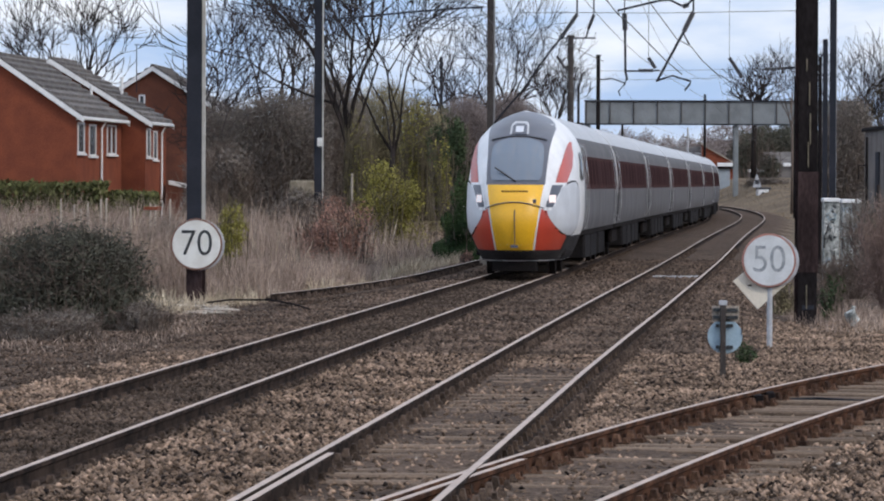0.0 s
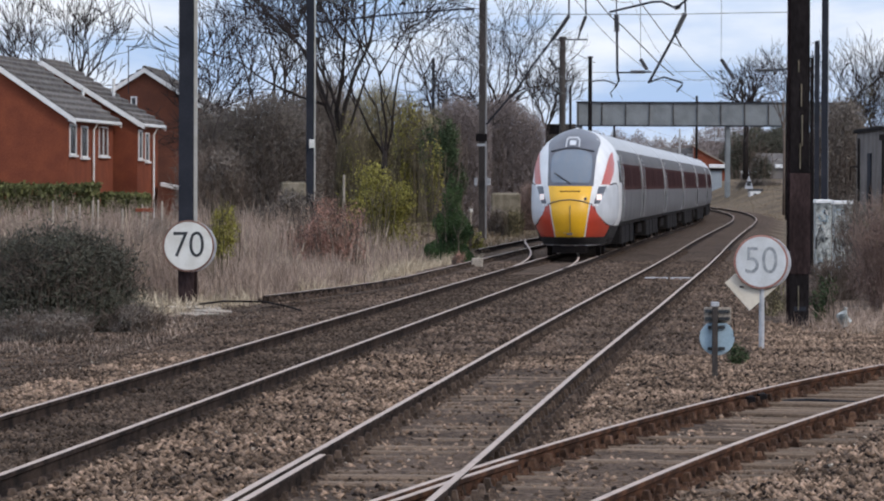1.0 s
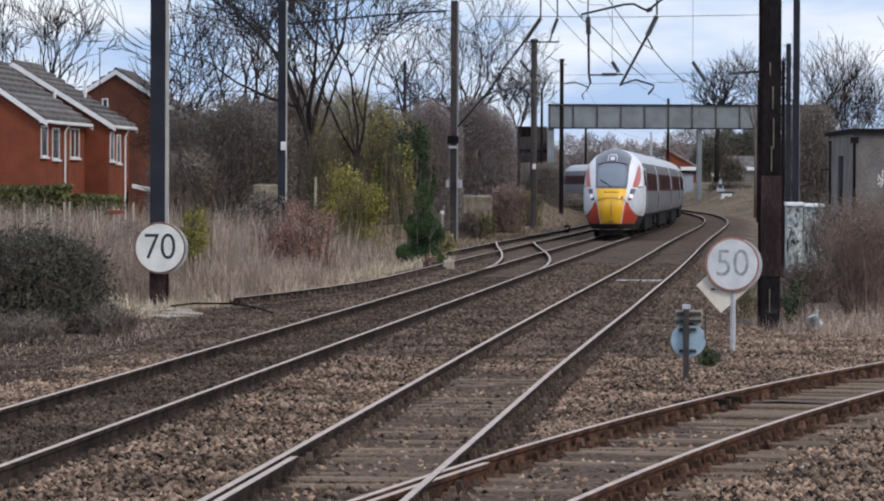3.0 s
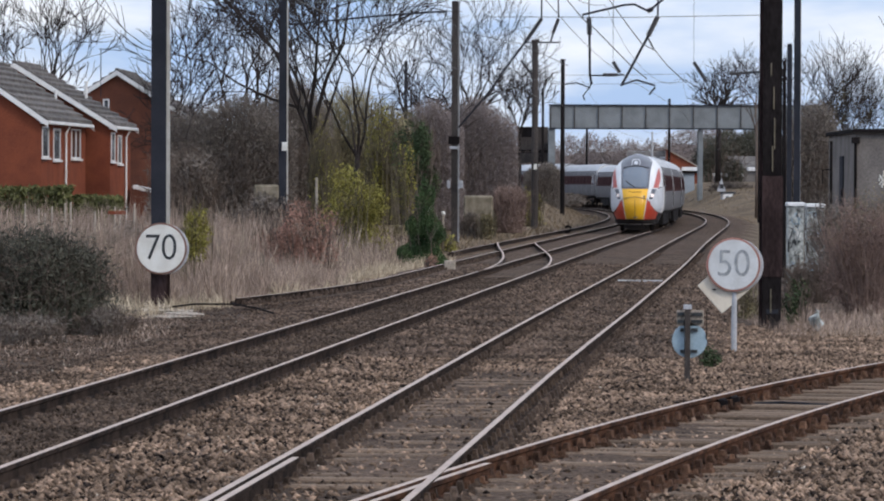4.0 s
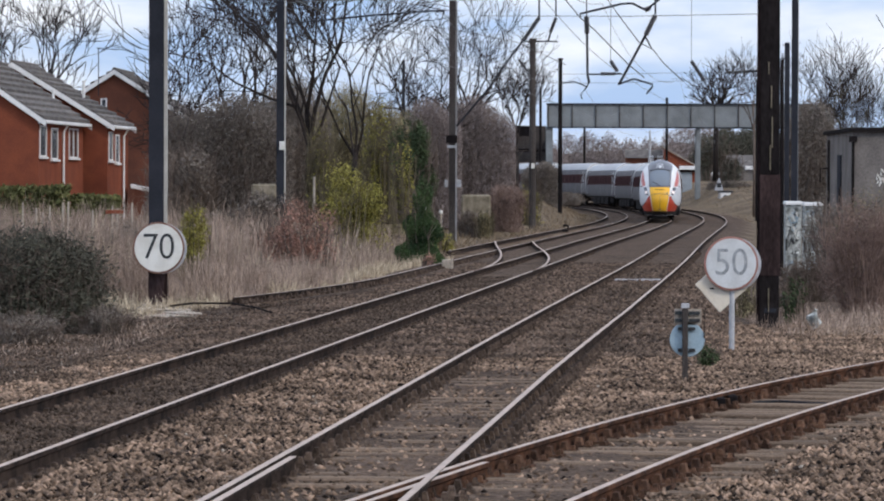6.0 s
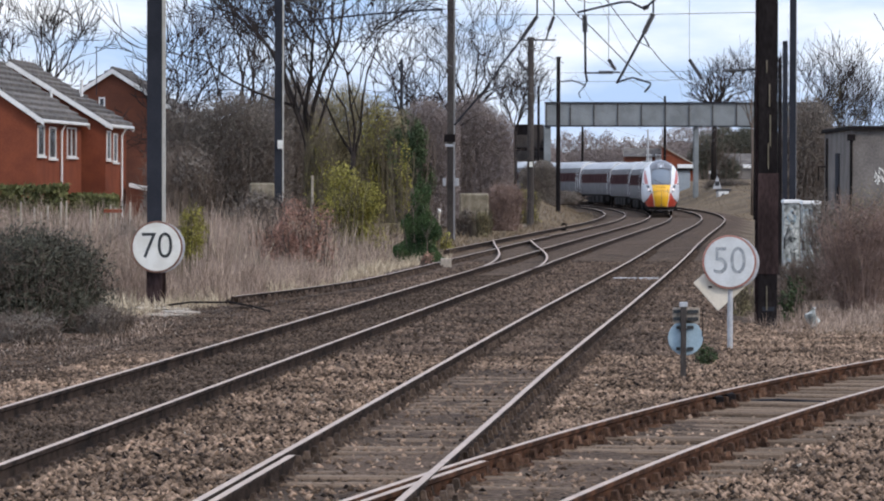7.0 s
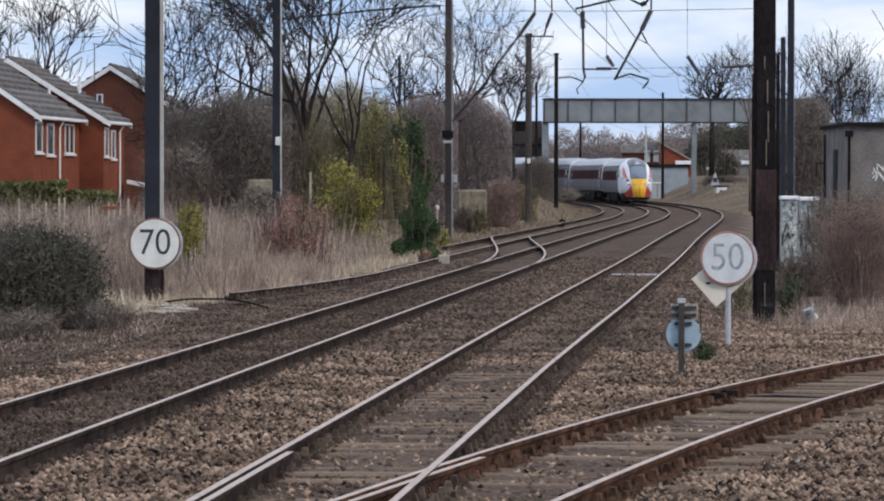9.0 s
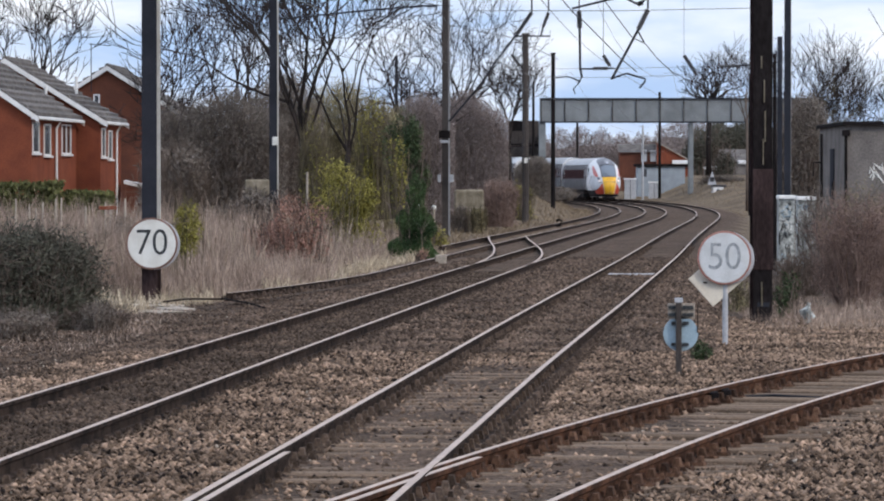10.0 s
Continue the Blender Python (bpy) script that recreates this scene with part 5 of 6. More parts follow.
bare_tree("bare tree behind the thicket", -9.129, 205, 11.5, 0.45, 3, 28, BARK, 4, 0.45, 0.13, rmin=0.021, fork=0.35, limb=0.3)
for x, y, h, seed in ((-13.4, 212, 7.6, 51), (-10.4, 200, 7.2, 52), (-8.1, 198, 7.4, 53), (-1.6, 232, 9.0, 55)):
    bare_tree("low bushy bare tree in the thicket", x, y, h, 0.5, 4, seed, BARK, 4, 0.8, 0.1, rmin=0.018, fork=0.36, limb=0.26)
bare_tree("bare tree beyond the shrubs", -2.3, 250, 13.0, 0.45, 5, 9, BARK, 3, 0.5, 0.15, rmin=0.016, fork=0.4, limb=0.3)
bare_tree("bare tree beyond the shrubs", 1.392, 290, 13.5, 0.42, 7, 10, BARK, 4, 0.5, 0.17, rmin=0.016, fork=0.4, limb=0.27)
bare_tree("small bare tree beside the footbridge", 5.808, 360, 11.0, 0.4, 7, 12, BARK, 4, 0.5, 0.14, rmin=0.026, fork=0.5, limb=0.19)
bare_tree("round bare tree beyond the footbridge", 32.795, 520, 15.0, 0.42, 14, 13, BARK, 3, 1.25, 0.3, rmin=0.035, fork=0.58, limb=0.17)
bare_tree("wide bare tree behind the grey building", 22.741, 260, 11.5, 0.42, 8, 14, BARK_OLIVE, 4, 0.45, 0.13, rmin=0.017, fork=0.3, limb=0.26)
bare_tree("bare tree behind the grey building", 24.663, 262, 9.0, 0.42, 7, 34, BARK_OLIVE, 4, 0.5, 0.11, rmin=0.017, fork=0.3, limb=0.25)
bare_tree("bare tree behind the dark mast", 23.804, 330, 13.2, 0.42, 5, 15, TWIG, 4, 0.35, 0.1, rmin=0.017, fork=0.55, limb=0.18)
bare_tree("bare tree behind the grey building", 28.115, 260, 8.6, 0.45, 6, 16, BARK, 4, 0.6, 0.12, rmin=0.017, fork=0.4, limb=0.28)


# ---- brick houses ----
def frame_to(x, y, z, turn):
    return pose(x, y, z, 0, 0, turn)


HOUSE_TURN = -4.2


def window(parent, x, y, z, w, h, along, panes=2):
    """A white framed window in a wall; along: 'y' for a side wall, 'x' for a gable."""
    f = Mesh()
    bars = [(-w / 2, -w / 2 + 0.07, 0, h), (w / 2 - 0.07, w / 2, 0, h), (-w / 2 + 0.07, w / 2 - 0.07, 0, 0.07), (-w / 2 + 0.07, w / 2 - 0.07, h - 0.07, h)]
    bars += [(-w / 2 + w * i / panes - 0.03, -w / 2 + w * i / panes + 0.03, 0.07, h - 0.07) for i in range(1, panes)]
    for a, b, c, d in bars:
        if along == "y":
            f.box(x - 0.06, x + 0.05, y + a, y + b, z + c, z + d)
        else:
            f.box(x + a, x + b, y - 0.05, y + 0.06, z + c, z + d)
    wd = f.ob("window", UPVC, parent, "white framed window")
    if along == "y":
        Mesh().box(x - 0.03, x + 0.015, y - w / 2 + 0.03, y + w / 2 - 0.03, z + 0.03, z + h - 0.03).ob("pane", GLASS, wd)
        Mesh().box(x, x + 0.14, y - w / 2 - 0.08, y + w / 2 + 0.08, z - 0.09, z).ob("sill", UPVC, wd)
    else:
        Mesh().box(x - w / 2 + 0.03, x + w / 2 - 0.03, y - 0.015, y + 0.03, z + 0.03, z + h - 0.03).ob("pane", GLASS, wd)
        Mesh().box(x - w / 2 - 0.08, x + w / 2 + 0.08, y - 0.14, y, z - 0.09, z).ob("sill", UPVC, wd)
    return wd


def house(label, x, y, width, length, eave, ridge, brick, windows=(), gable_windows=(), pipe=None, turn=HOUSE_TURN, z=-0.1, verge=UPVC):
    """A brick house, its corner at x, y; gable to the front, eaves along its length on the right-hand side."""
    h = empty("house", label, "house", frame_to(x, y, z, turn), "brick houses")
    e, r = eave - z, ridge - z
    m = -width / 2
    t = 0.3
    Mesh().add([(-width, 0, 0), (0, 0, 0), (0, 0, e), (m, 0, r), (-width, 0, e), (-width, t, 0), (0, t, 0), (0, t, e), (m, t, r), (-width, t, e)], [(0, 1, 2, 3, 4), (9, 8, 7, 6, 5), (0, 5, 6, 1), (1, 6, 7, 2), (4, 9, 5, 0)]).ob("gable_wall", brick, h)
    Mesh().add([(-width, length - t, 0), (0, length - t, 0), (0, length - t, e), (m, length - t, r), (-width, length - t, e), (-width, length, 0), (0, length, 0), (0, length, e), (m, length, r), (-width, length, e)], [(0, 1, 2, 3, 4), (9, 8, 7, 6, 5), (0, 5, 6, 1), (1, 6, 7, 2), (4, 9, 5, 0)]).ob("rear_gable_wall", brick, h)
    Mesh().box(-t, 0, t, length - t, 0, e).ob("side_wall", brick, h)
    Mesh().box(-width, -width + t, t, length - t, 0, e).ob("far_side_wall", brick, h)
    # tiled roof slopes in courses
    pitch = (r - e) / (width / 2)
    for s, nm in ((1, "roof"), (-1, "rear_roof")):
        rows = int((width / 2 + 0.28) / 0.46)
        rf = None
        for i in range(rows + 1):
            a = width / 2 + 0.28 - i * (width / 2 + 0.28) / (rows + 1)
            b = width / 2 + 0.28 - (i + 1) * (width / 2 + 0.28) / (rows + 1)
            za, zb = r - a * pitch, r - b * pitch
            xa, xb = m + s * a, m + s * b
            cs = Mesh().add([(xa, -0.25, za + 0.03), (xa, length + 0.25, za + 0.03), (xb, length + 0.25, zb + 0.12), (xb, -0.25, zb + 0.12), (xa, -0.25, za + 0.25), (xa, length + 0.25, za + 0.25), (xb, length + 0.25, zb + 0.13), (xb, -0.25, zb + 0.13)],
                   [(4, 5, 6, 7) if s > 0 else (7, 6, 5, 4), (0, 1, 5, 4), (0, 4, 7, 3), (1, 2, 6, 5)])
            if rf is None:
                rf = cs.ob(nm, ROOF, h, "grey concrete tile roof in courses")
            else:
                cs.ob("tile_course", ROOF, rf)
        # white boards along the verge and the gutter
        for yy in (-0.27, length + 0.22):
            a = width / 2 + 0.38
            Mesh().add([(m + s * a, yy, r - a * pitch - 0.16), (m, yy, r - 0.14), (m, yy, r + 0.12), (m + s * a, yy, r - a * pitch + 0.1), (m + s * a, yy + 0.05, r - a * pitch - 0.16), (m, yy + 0.05, r - 0.14), (m, yy + 0.05, r + 0.12), (m + s * a, yy + 0.05, r - a * pitch + 0.1)], [(0, 1, 2, 3), (7, 6, 5, 4), (3, 2, 6, 7), (0, 4, 5, 1)]).ob("verge_board", verge, h, "white verge board")
    a = 0.3
    Mesh().soft(a - 0.02, a + 0.1, -0.2, length + 0.2, e - a * pitch - 0.05, e - a * pitch + 0.08, 0.02).ob("gutter", UPVC, h, "white gutter")
    Mesh().box(0.0, a - 0.02, -0.2, length + 0.2, e - a * pitch - 0.06, e - a * pitch - 0.01).ob("soffit", UPVC, h)
    Mesh().tube([(m, -0.26, r + 0.13), (m, length + 0.26, r + 0.13)], 0.12, 8).ob("ridge_tile", ROOF, h)
    for yy, zz, w, hh, n in windows:
        window(h, 0.0, yy, zz - z, w, hh, "y", n)
    for xx, zz, w, hh, n in gable_windows:
        window(h, xx, 0.0, zz - z, w, hh, "x", n)
    if pipe:
        Mesh().tube([(a + 0.03, pipe, e - a * pitch - 0.02), (0.1, pipe, e - 0.6), (0.1, pipe, 0.0)], 0.055, 8).ob("drainpipe", UPVC, h, "white drainpipe")
    return h


house("red brick house with grey tile roof and white trim", -18.45, 190, 7.6, 12.6, 5.27, 7.85, BRICK, ((1.1, 3.5, 1.75, 1.4, 1), (4.2, 3.4, 1.85, 1.45, 1), (9.6, 3.5, 2.6, 1.4, 2)), (), 6.3)
house("red brick house with white verge boards, stepped forward", -16.402, 203, 9.2, 6.6, 5.2, 8.0, BRICK, ((0.9, 3.4, 1.2, 1.4, 1), (3.0, 3.3, 1.2, 1.4, 1)), (), 4.6)
house("brown brick house with dark roof behind the thicket", -13.363, 232, 10.0, 9.0, 5.3, 8.45, BRICK_D, (), ((-5.6, 6.2, 0.35, 0.8, 1),), None, -2)
for x, y, z in ((-17.843, 206.5, 7.0), (-19.914, 195, 6.2), (-18.974, 202.6, 6.45)):
    q = empty("roof_vent", "small white roof vent pipe", "roof vent", pose(x, y, z))
    Mesh().tube([(0, 0, -0.5), (0, 0, 0.25)], 0.07, 8).ob("pipe", UPVC, q)
    Mesh().tube([(0, 0, 0.25), (0, 0, 0.33)], 0.1, 8).ob("cowl", UPVC, q)
q = empty("aerial", "thin television aerial on a mast", "aerial", pose(-17.25, 208, 7.2))
Mesh().tube([(0, 0, -0.6), (0, 0, 8.995 - 7.2)], 0.025, 6).ob("pole", STEEL, q)
Mesh().tube([(-0.1, 0, 8.967 - 7.2), (1.0, 0, 8.884 - 7.2)], 0.02, 5).ob("boom", STEEL, q)
for i in range(5):
    Mesh().tube([(0.1 + 0.2 * i, -0.2, 8.925 - 7.2), (0.1 + 0.2 * i, 0.2, 8.925 - 7.2)], 0.012, 4).ob("rod", STEEL, q)

# ---- footbridge ----
fb = empty("footbridge", "grey steel footbridge on slim columns", "footbridge", pose(0, 420, 0))
x0, x1, z0, z1 = 9.744, 37.296, 8.192, 10.376
Mesh().box(x0, x1, 0, 0.08, z0, z1).ob("girder", BRIDGE, fb, "grey plate girder side")
Mesh().box(x0, x1, 2.2, 2.28, z0, z1).ob("far_girder", BRIDGE, fb)
Mesh().box(x0, x1, 0.08, 2.2, z0 + 0.15, z0 + 0.3).ob("deck", BRIDGE, fb)
Mesh().soft(x0 - 0.1, x1, -0.16, 0.12, z1, z1 + 0.14, 0.02).ob("top_flange", STEEL, fb)
Mesh().soft(x0 - 0.1, x1, -0.18, 0.14, z0 - 0.14, z0, 0.02).ob("bottom_flange", STEEL, fb)
for i in range(13):
    xx = 12.208 + 2.36 * (i - 1)
    if xx > x0:
        Mesh().soft(xx - 0.045, xx + 0.045, -0.13, 0.0, z0, z1, 0.01).ob("stiffener", POST, fb)
for u, w in ((9.968, 0.33), (24.752, 0.22), (36.736, 0.3)):
    for dy in (0.2, 2.0):
        Mesh().soft(u - w, u + w, dy - 0.15, dy + 0.15, -0.5, z0 - 0.14, 0.03).ob("column", BRIDGE, fb, "pale grey column")
st = empty("bridge_stair", "dark footbridge staircase with solid sides", "staircase", pose(6.841, 424, 0))
for i in range(14):
    Mesh().box(0.0 + 0.22 * i, 0.3 + 0.22 * i, 0, 2.0, 2.2 + 0.36 * i, 2.28 + 0.36 * i).ob("step", DARKSTEEL, st)
Mesh().box(0, 2.9, -0.08, 0, 5.705, 5.875 + 0.15).ob("rail", DARKSTEEL, st)
Mesh().box(-0.2, 2.9, 2.0, 2.1, 4.7, 8.362).ob("side_wall", POST, st, "dark brown side wall")
for xx in (0.1, 2.6):
    Mesh().soft(xx - 0.12, xx + 0.12, 1.7, 1.95, -0.5, 4.7, 0.02).ob("support", POST, st)
Mesh().box(0.0, 1.6, -0.06, 0.0, 7.288, 8.306).ob("panel", DARKSTEEL, st)

# ---- buildings and fittings in the distance ----
h = empty("far_house", "orange brick house with low roof beyond the bend", "house", pose(29.4, 500, 1.0))
w = 4
Mesh().add([(-w, 0, 0), (0, 0, 0), (0, 0, 4.667 - 1), (-w, 0, 6.867 - 1), (-w, 6, 0), (0, 6, 0), (0, 6, 4.667 - 1), (-w, 6, 6.867 - 1)], [(0, 1, 2, 3), (1, 5, 6, 2), (2, 6, 7, 3)]).ob("gable_wall", BRICK, h, "orange brick gable")
Mesh().box(-w - 4.3, -w, 2.0, 6, 0, 5.8 - 1).ob("wing_wall", BRICK_D, h, "orange brick wing")
Mesh().add([(-w - 4.5, 1.6, 5.667 - 1), (-w, 1.6, 5.667 - 1), (-w, 4, 6.667 - 1), (-w - 4.5, 4, 6.667 - 1)], [(0, 1, 2, 3)]).ob("wing_roof", ROOF, h)
Mesh().add([(0.2, -0.3, 4.6 - 1), (0.2, 6.2, 4.6 - 1), (-w - 0.2, 6.2, 7.067 - 1), (-w - 0.2, -0.3, 7.067 - 1), (0.2, -0.3, 4.467 - 1), (-w - 0.2, -0.3, 6.933 - 1)], [(0, 1, 2, 3), (0, 3, 5, 4)]).ob("roof", CONCRETE, h, "pale tiled roof edge")
for u in (1144, 1160):
    xx = (u - 1225) * 500 / 7500
    Mesh().box(xx - 0.35, xx + 0.3, 1.9, 2.0, 4.6 - 1, 5.933 - 1).ob("window", UPVC, h, "white window")
Mesh().soft(-2.2, 0.267, -0.6, -0.1, 4.2 - 1, 4.733 - 1, 0.05).ob("fascia", UPVC, h, "white canopy fascia")

hut = empty("lineside_hut", "blue-grey equipment hut beside the bend", "hut", pose(20.991, 455, ground_z(20.991, 455)))
zz = 3.838 - ground_z(20.991, 455)
Mesh().soft(0, 5.157, 0, 3, -0.3, zz, 0.03).ob("body", HUT, hut)
Mesh().soft(-0.243, 5.46, -0.25, 3.2, zz, zz + 0.28, 0.04).ob("roof", DARKSTEEL, hut, "dark flat roof")
Mesh().box(0.546, 1.031, -0.03, 0.0, zz - 1.1, zz - 0.25).ob("window", GLASS, hut)
for i in range(6):
    Mesh().box(1.82 + 0.55 * i, 1.82 + 0.55 * i + 0.06, -0.03, 0.0, 0, zz).ob("cladding_rib", HUT, hut)
for u0, u1, v0 in ((1108, 1128, 318), (1151, 1170, 324)):
    x = (u0 - 784) * 440 / 7500
    g = ground_z(x, 440)
    c = empty("equipment_cabinet", "pale grey lineside equipment cabinet", "cabinet", pose(x, 440, g), "lineside cabinets")
    wd, ht = (u1 - u0) * 440 / 7500, 2.2 - 440 * (v0 - 322) / 7500 - g
    Mesh().soft(0, wd, 0, 0.6, -0.2, ht, 0.03).ob("body", GALV, c)
    Mesh().soft(-0.08, wd + 0.08, -0.08, 0.7, ht, ht + 0.12, 0.03).ob("lid", UPVC, c, "white lid")
    Mesh().box(wd * 0.48, wd * 0.52, -0.015, 0, 0, ht - 0.05).ob("door_gap", DARKSTEEL, c)
low = empty("low_building", "low grey building with white fascia beyond the bend", "building", pose(33.552, 540, 1.2))
Mesh().box(0, 6.84, 0, 6, -0.5, 3.856 - 1.2).ob("wall", GREYBRICK, low)
Mesh().soft(-0.3, 3.744, -0.4, 0.0, 3.784 - 1.2, 4.144 - 1.2, 0.04).ob("fascia", UPVC, low, "white fascia")
Mesh().box(1.08, 6.48, 1, 6, 3.856 - 1.2, 4.72 - 1.2).ob("upper_wall", GREYBRICK, low)
Mesh().soft(4.32, 6.048, 0.6, 1.0, 4.504 - 1.2, 4.936 - 1.2, 0.04).ob("upper_fascia", UPVC, low)
Mesh().add([(1.08, 0.8, 4.792 - 1.2), (6.48, 0.8, 4.792 - 1.2), (5.76, 4, 6.376 - 1.2), (2.16, 4, 6.376 - 1.2)], [(0, 1, 2, 3)]).ob("roof", ROOF, low, "dull grey roof")
ws = empty("triangle_sign", "grey triangular sign over a white lamp box", "sign", pose(25.547, 400, 0.2))
Mesh().add([(-0.42, 0, 1.933 - 0.2), (0.42, 0, 1.933 - 0.2), (0.0, 0, 3.213 - 0.2), (-0.42, 0.04, 1.933 - 0.2), (0.42, 0.04, 1.933 - 0.2), (0.0, 0.04, 3.213 - 0.2)], [(0, 1, 2), (5, 4, 3), (0, 3, 4, 1), (1, 4, 5, 2), (2, 5, 3, 0)]).ob("triangle", GALV, ws)
Mesh().soft(-0.2, 0.2, -0.02, 0, 2.2 - 0.2, 2.627 - 0.2, 0.02).ob("symbol", INSUL, ws)
Mesh().tube([(0, 0.08, -0.4), (0, 0.08, 2.6)], 0.06, 8).ob("post", GALV, ws)
Mesh().soft(0.107, 1.12, -0.1, 0.2, 0.92 - 0.2, 1.773 - 0.2, 0.04).ob("lamp_box", UPVC, ws, "white lamp box")
Mesh().soft(-0.107, 1.333, -0.14, 0.2, 1.72 - 0.2, 1.907 - 0.2, 0.03).ob("lamp_lid", INSUL, ws)
Mesh().disc((0.587, -0.13, 1.293 - 0.2), 0.2, 0.03, 20).ob("lens", INSUL, ws)

# right-hand building and cabinets
rb = empty("grey_building", "grey-brown flat-roofed brick building", "building", pose(14.32, 150, 0.0))
Mesh().box(0, 5.0, 0, 10.4, -0.3, 4.2).ob("wall", GREYBRICK, rb)
Mesh().soft(-0.12, 5.2, -0.2, 10.6, 4.2, 4.34, 0.03).ob("roof", DARKSTEEL, rb, "dark flat roof edge")
Mesh().tube([(0.0, -0.08, 0), (0.0, -0.08, 3.9)], 0.055, 8).ob("downpipe", DARKSTEEL, rb)
Mesh().soft(-0.14, 0.14, -0.2, 0.0, 3.82, 4.04, 0.02).ob("hopper", DARKSTEEL, rb, "dark rainwater hopper")
d = Mesh().box(-0.05, -0.005, 4.2, 5.6, 0.9, 3.4).ob("door", STEEL, rb, "blue-grey steel door")
Mesh().box(-0.09, -0.052, 4.3, 4.38, 1.7, 2.2).ob("handle", DARKSTEEL, d)
for i in range(9):
    rg = random.Random(70 + i)
    a, bz = 0.85 + 0.16 * (i % 5), 2.35 + 0.14 * (i // 3)
    Mesh().tube([(a, -0.012, bz), (a + rg.uniform(-0.15, 0.2), -0.012, bz + 0.22), (a + rg.uniform(0.0, 0.3), -0.012, bz - rg.uniform(0.0, 0.2))], 0.035, 5).ob("graffiti_stroke", SIGN_W, rb)
pole("dark thin lamp post beside the grey building", 12.57, 140, 3.78, 0.05, m=DARKSTEEL, name="lamp_post")
Mesh().tube([(0.0, 0.0, 0.0), (-0.28, 0, 0.0), (-0.28, 0, -0.45)], 0.03, 6).ob("lamp_arm", DARKSTEEL, bpy.data.objects["lamp_post"]).matrix_basis = pose(0, 0, 3.133)

for u0, u1, v0, y in ((1380, 1411, 345, 112), (1413, 1448, 347, 110)):
    x = (u0 - 784) * y / 7500
    g = ground_z(x, y)
    c = empty("location_cabinet", "pale grey steel cabinet with white lid and graffiti", "cabinet", pose(x, y, g), "cabinets by the mast")
    wd, ht = (u1 - u0) * y / 7500, 2.2 - y * (v0 + 7 - 322) / 7500 - g
    Mesh().soft(0.02, wd - 0.02, 0, 0.6, 0, ht, 0.015).ob("body", CABINET, c)
    Mesh().soft(0, wd, -0.06, 0.66, ht, ht + 0.09, 0.02).ob("lid", UPVC, c, "white lid")
    rg = random.Random(u0)
    for i in range(30):
        a, bz = rg.uniform(0.1, wd - 0.1), rg.uniform(0.3, ht - 0.12)
        Mesh().tube([(a + rg.uniform(-0.08, 0.08), -0.004, bz + rg.uniform(-0.12, 0.12)) for _ in range(5)], 0.014, 4).ob("graffiti_stroke", rg.choice((INSUL, DISC, SIGN_W)), c)
    Mesh().soft(0.02, 0.05, -0.02, 0.0, ht * 0.4, ht * 0.55, 0.004).ob("handle", DARKSTEEL, c)

# loose things on the left
q = empty("concrete_block", "weathered beige concrete block beside the siding", "concrete block", pose(0.622, 212, ground_z(0.622, 212)))
Mesh().soft(0, 1.47, 0, 1.2, -0.1, 1.804 - ground_z(0.622, 212), 0.08).ob("block", MOSSY, q)
Mesh().soft(0.3, 0.7, 0.2, 0.5, 1.9, 2.05, 0.04).ob("cap_stone", DARKSTEEL, q)
q = empty("shed_wall", "pale broken wall end in the thicket", "wall", pose(-7.933, 170, ground_z(-7.933, 170)))
Mesh().soft(0, 0.997, 0, 0.5, 0, 2.291 - ground_z(-7.933, 170), 0.07).ob("block", MOSSY, q)
pole("slim grey concrete fence post", -4.621, 145, 2.529, 0.045, m=CONCRETE, name="fence_post")
for u, v0 in ((28, 352), (52, 362), (76, 358), (99, 352), (109, 350), (152, 366), (187, 358), (196, 362), (222, 352), (64, 370)):
    y = 110
    x = (u - 784) * y / 7500
    pole("weathered pale fence stake in the reeds", x, y, 2.2 - y * (v0 - 322) / 7500, 0.026, m=CONCRETE, name="fence_stake")
q = empty("board", "broken orange-brown board lying in the reeds", "board", pose(-8.712, 110, 1.525))
Mesh().soft(-0.22, 0.25, -0.05, 0.05, -0.05, 0.04, 0.01).ob("plank", BRICK, q)
for u, v, w, hh, y in ((250, 546, 0.22, 0.05, 85), (300, 546, 0.3, 0.05, 84.5), (312, 556, 0.26, 0.06, 82.5), (290, 560, 0.3, 0.04, 81), (107, 594, 0.16, 0.07, 75)):
    x = (u - 784) * y / 7500
    q = Mesh()
    rg = random.Random(u)
    q.soft(-w, w, -w * 2, w * 2, -0.1, hh, 0.02)
    q.v = [(a + rg.uniform(-0.04, 0.04), b + rg.uniform(-0.1, 0.1), c + rg.uniform(-0.01, 0.01)) for a, b, c in q.v]
    o = q.ob("concrete_slab", CONCRETE)
    o.matrix_basis = pose(x, y, ground_z(x, y), 0, 0, rg.uniform(-30, 30))
    tagged(o, "broken pale concrete slab by the mast's foot", "concrete slab")
q = Mesh().tube([(-5.467, 83, -0.157), (-4.964, 82, -0.074), (-4.122, 80.5, -0.033), (-3.623, 79, -0.065), (-3.245, 77.5, -0.115)], 0.018, 6).ob("cable", DARKSTEEL)
tagged(q, "old dark cable lying on the ground", "cable")
q = empty("marker_box", "small pale box beside the siding", "box", pose(-0.195, 122, ground_z(-0.195, 122)))
Mesh().soft(0, 0.325, 0, 0.3, 0, 0.25, 0.02).ob("body", CONCRETE, q)
q = empty("point_lever", "small dark point motor beside the siding", "point motor", pose(5.88, 225, ground_z(5.88, 225)))
Mesh().soft(0, 0.5, 0, 0.5, -0.1, 0.12, 0.03).ob("body", DARKSTEEL, q)
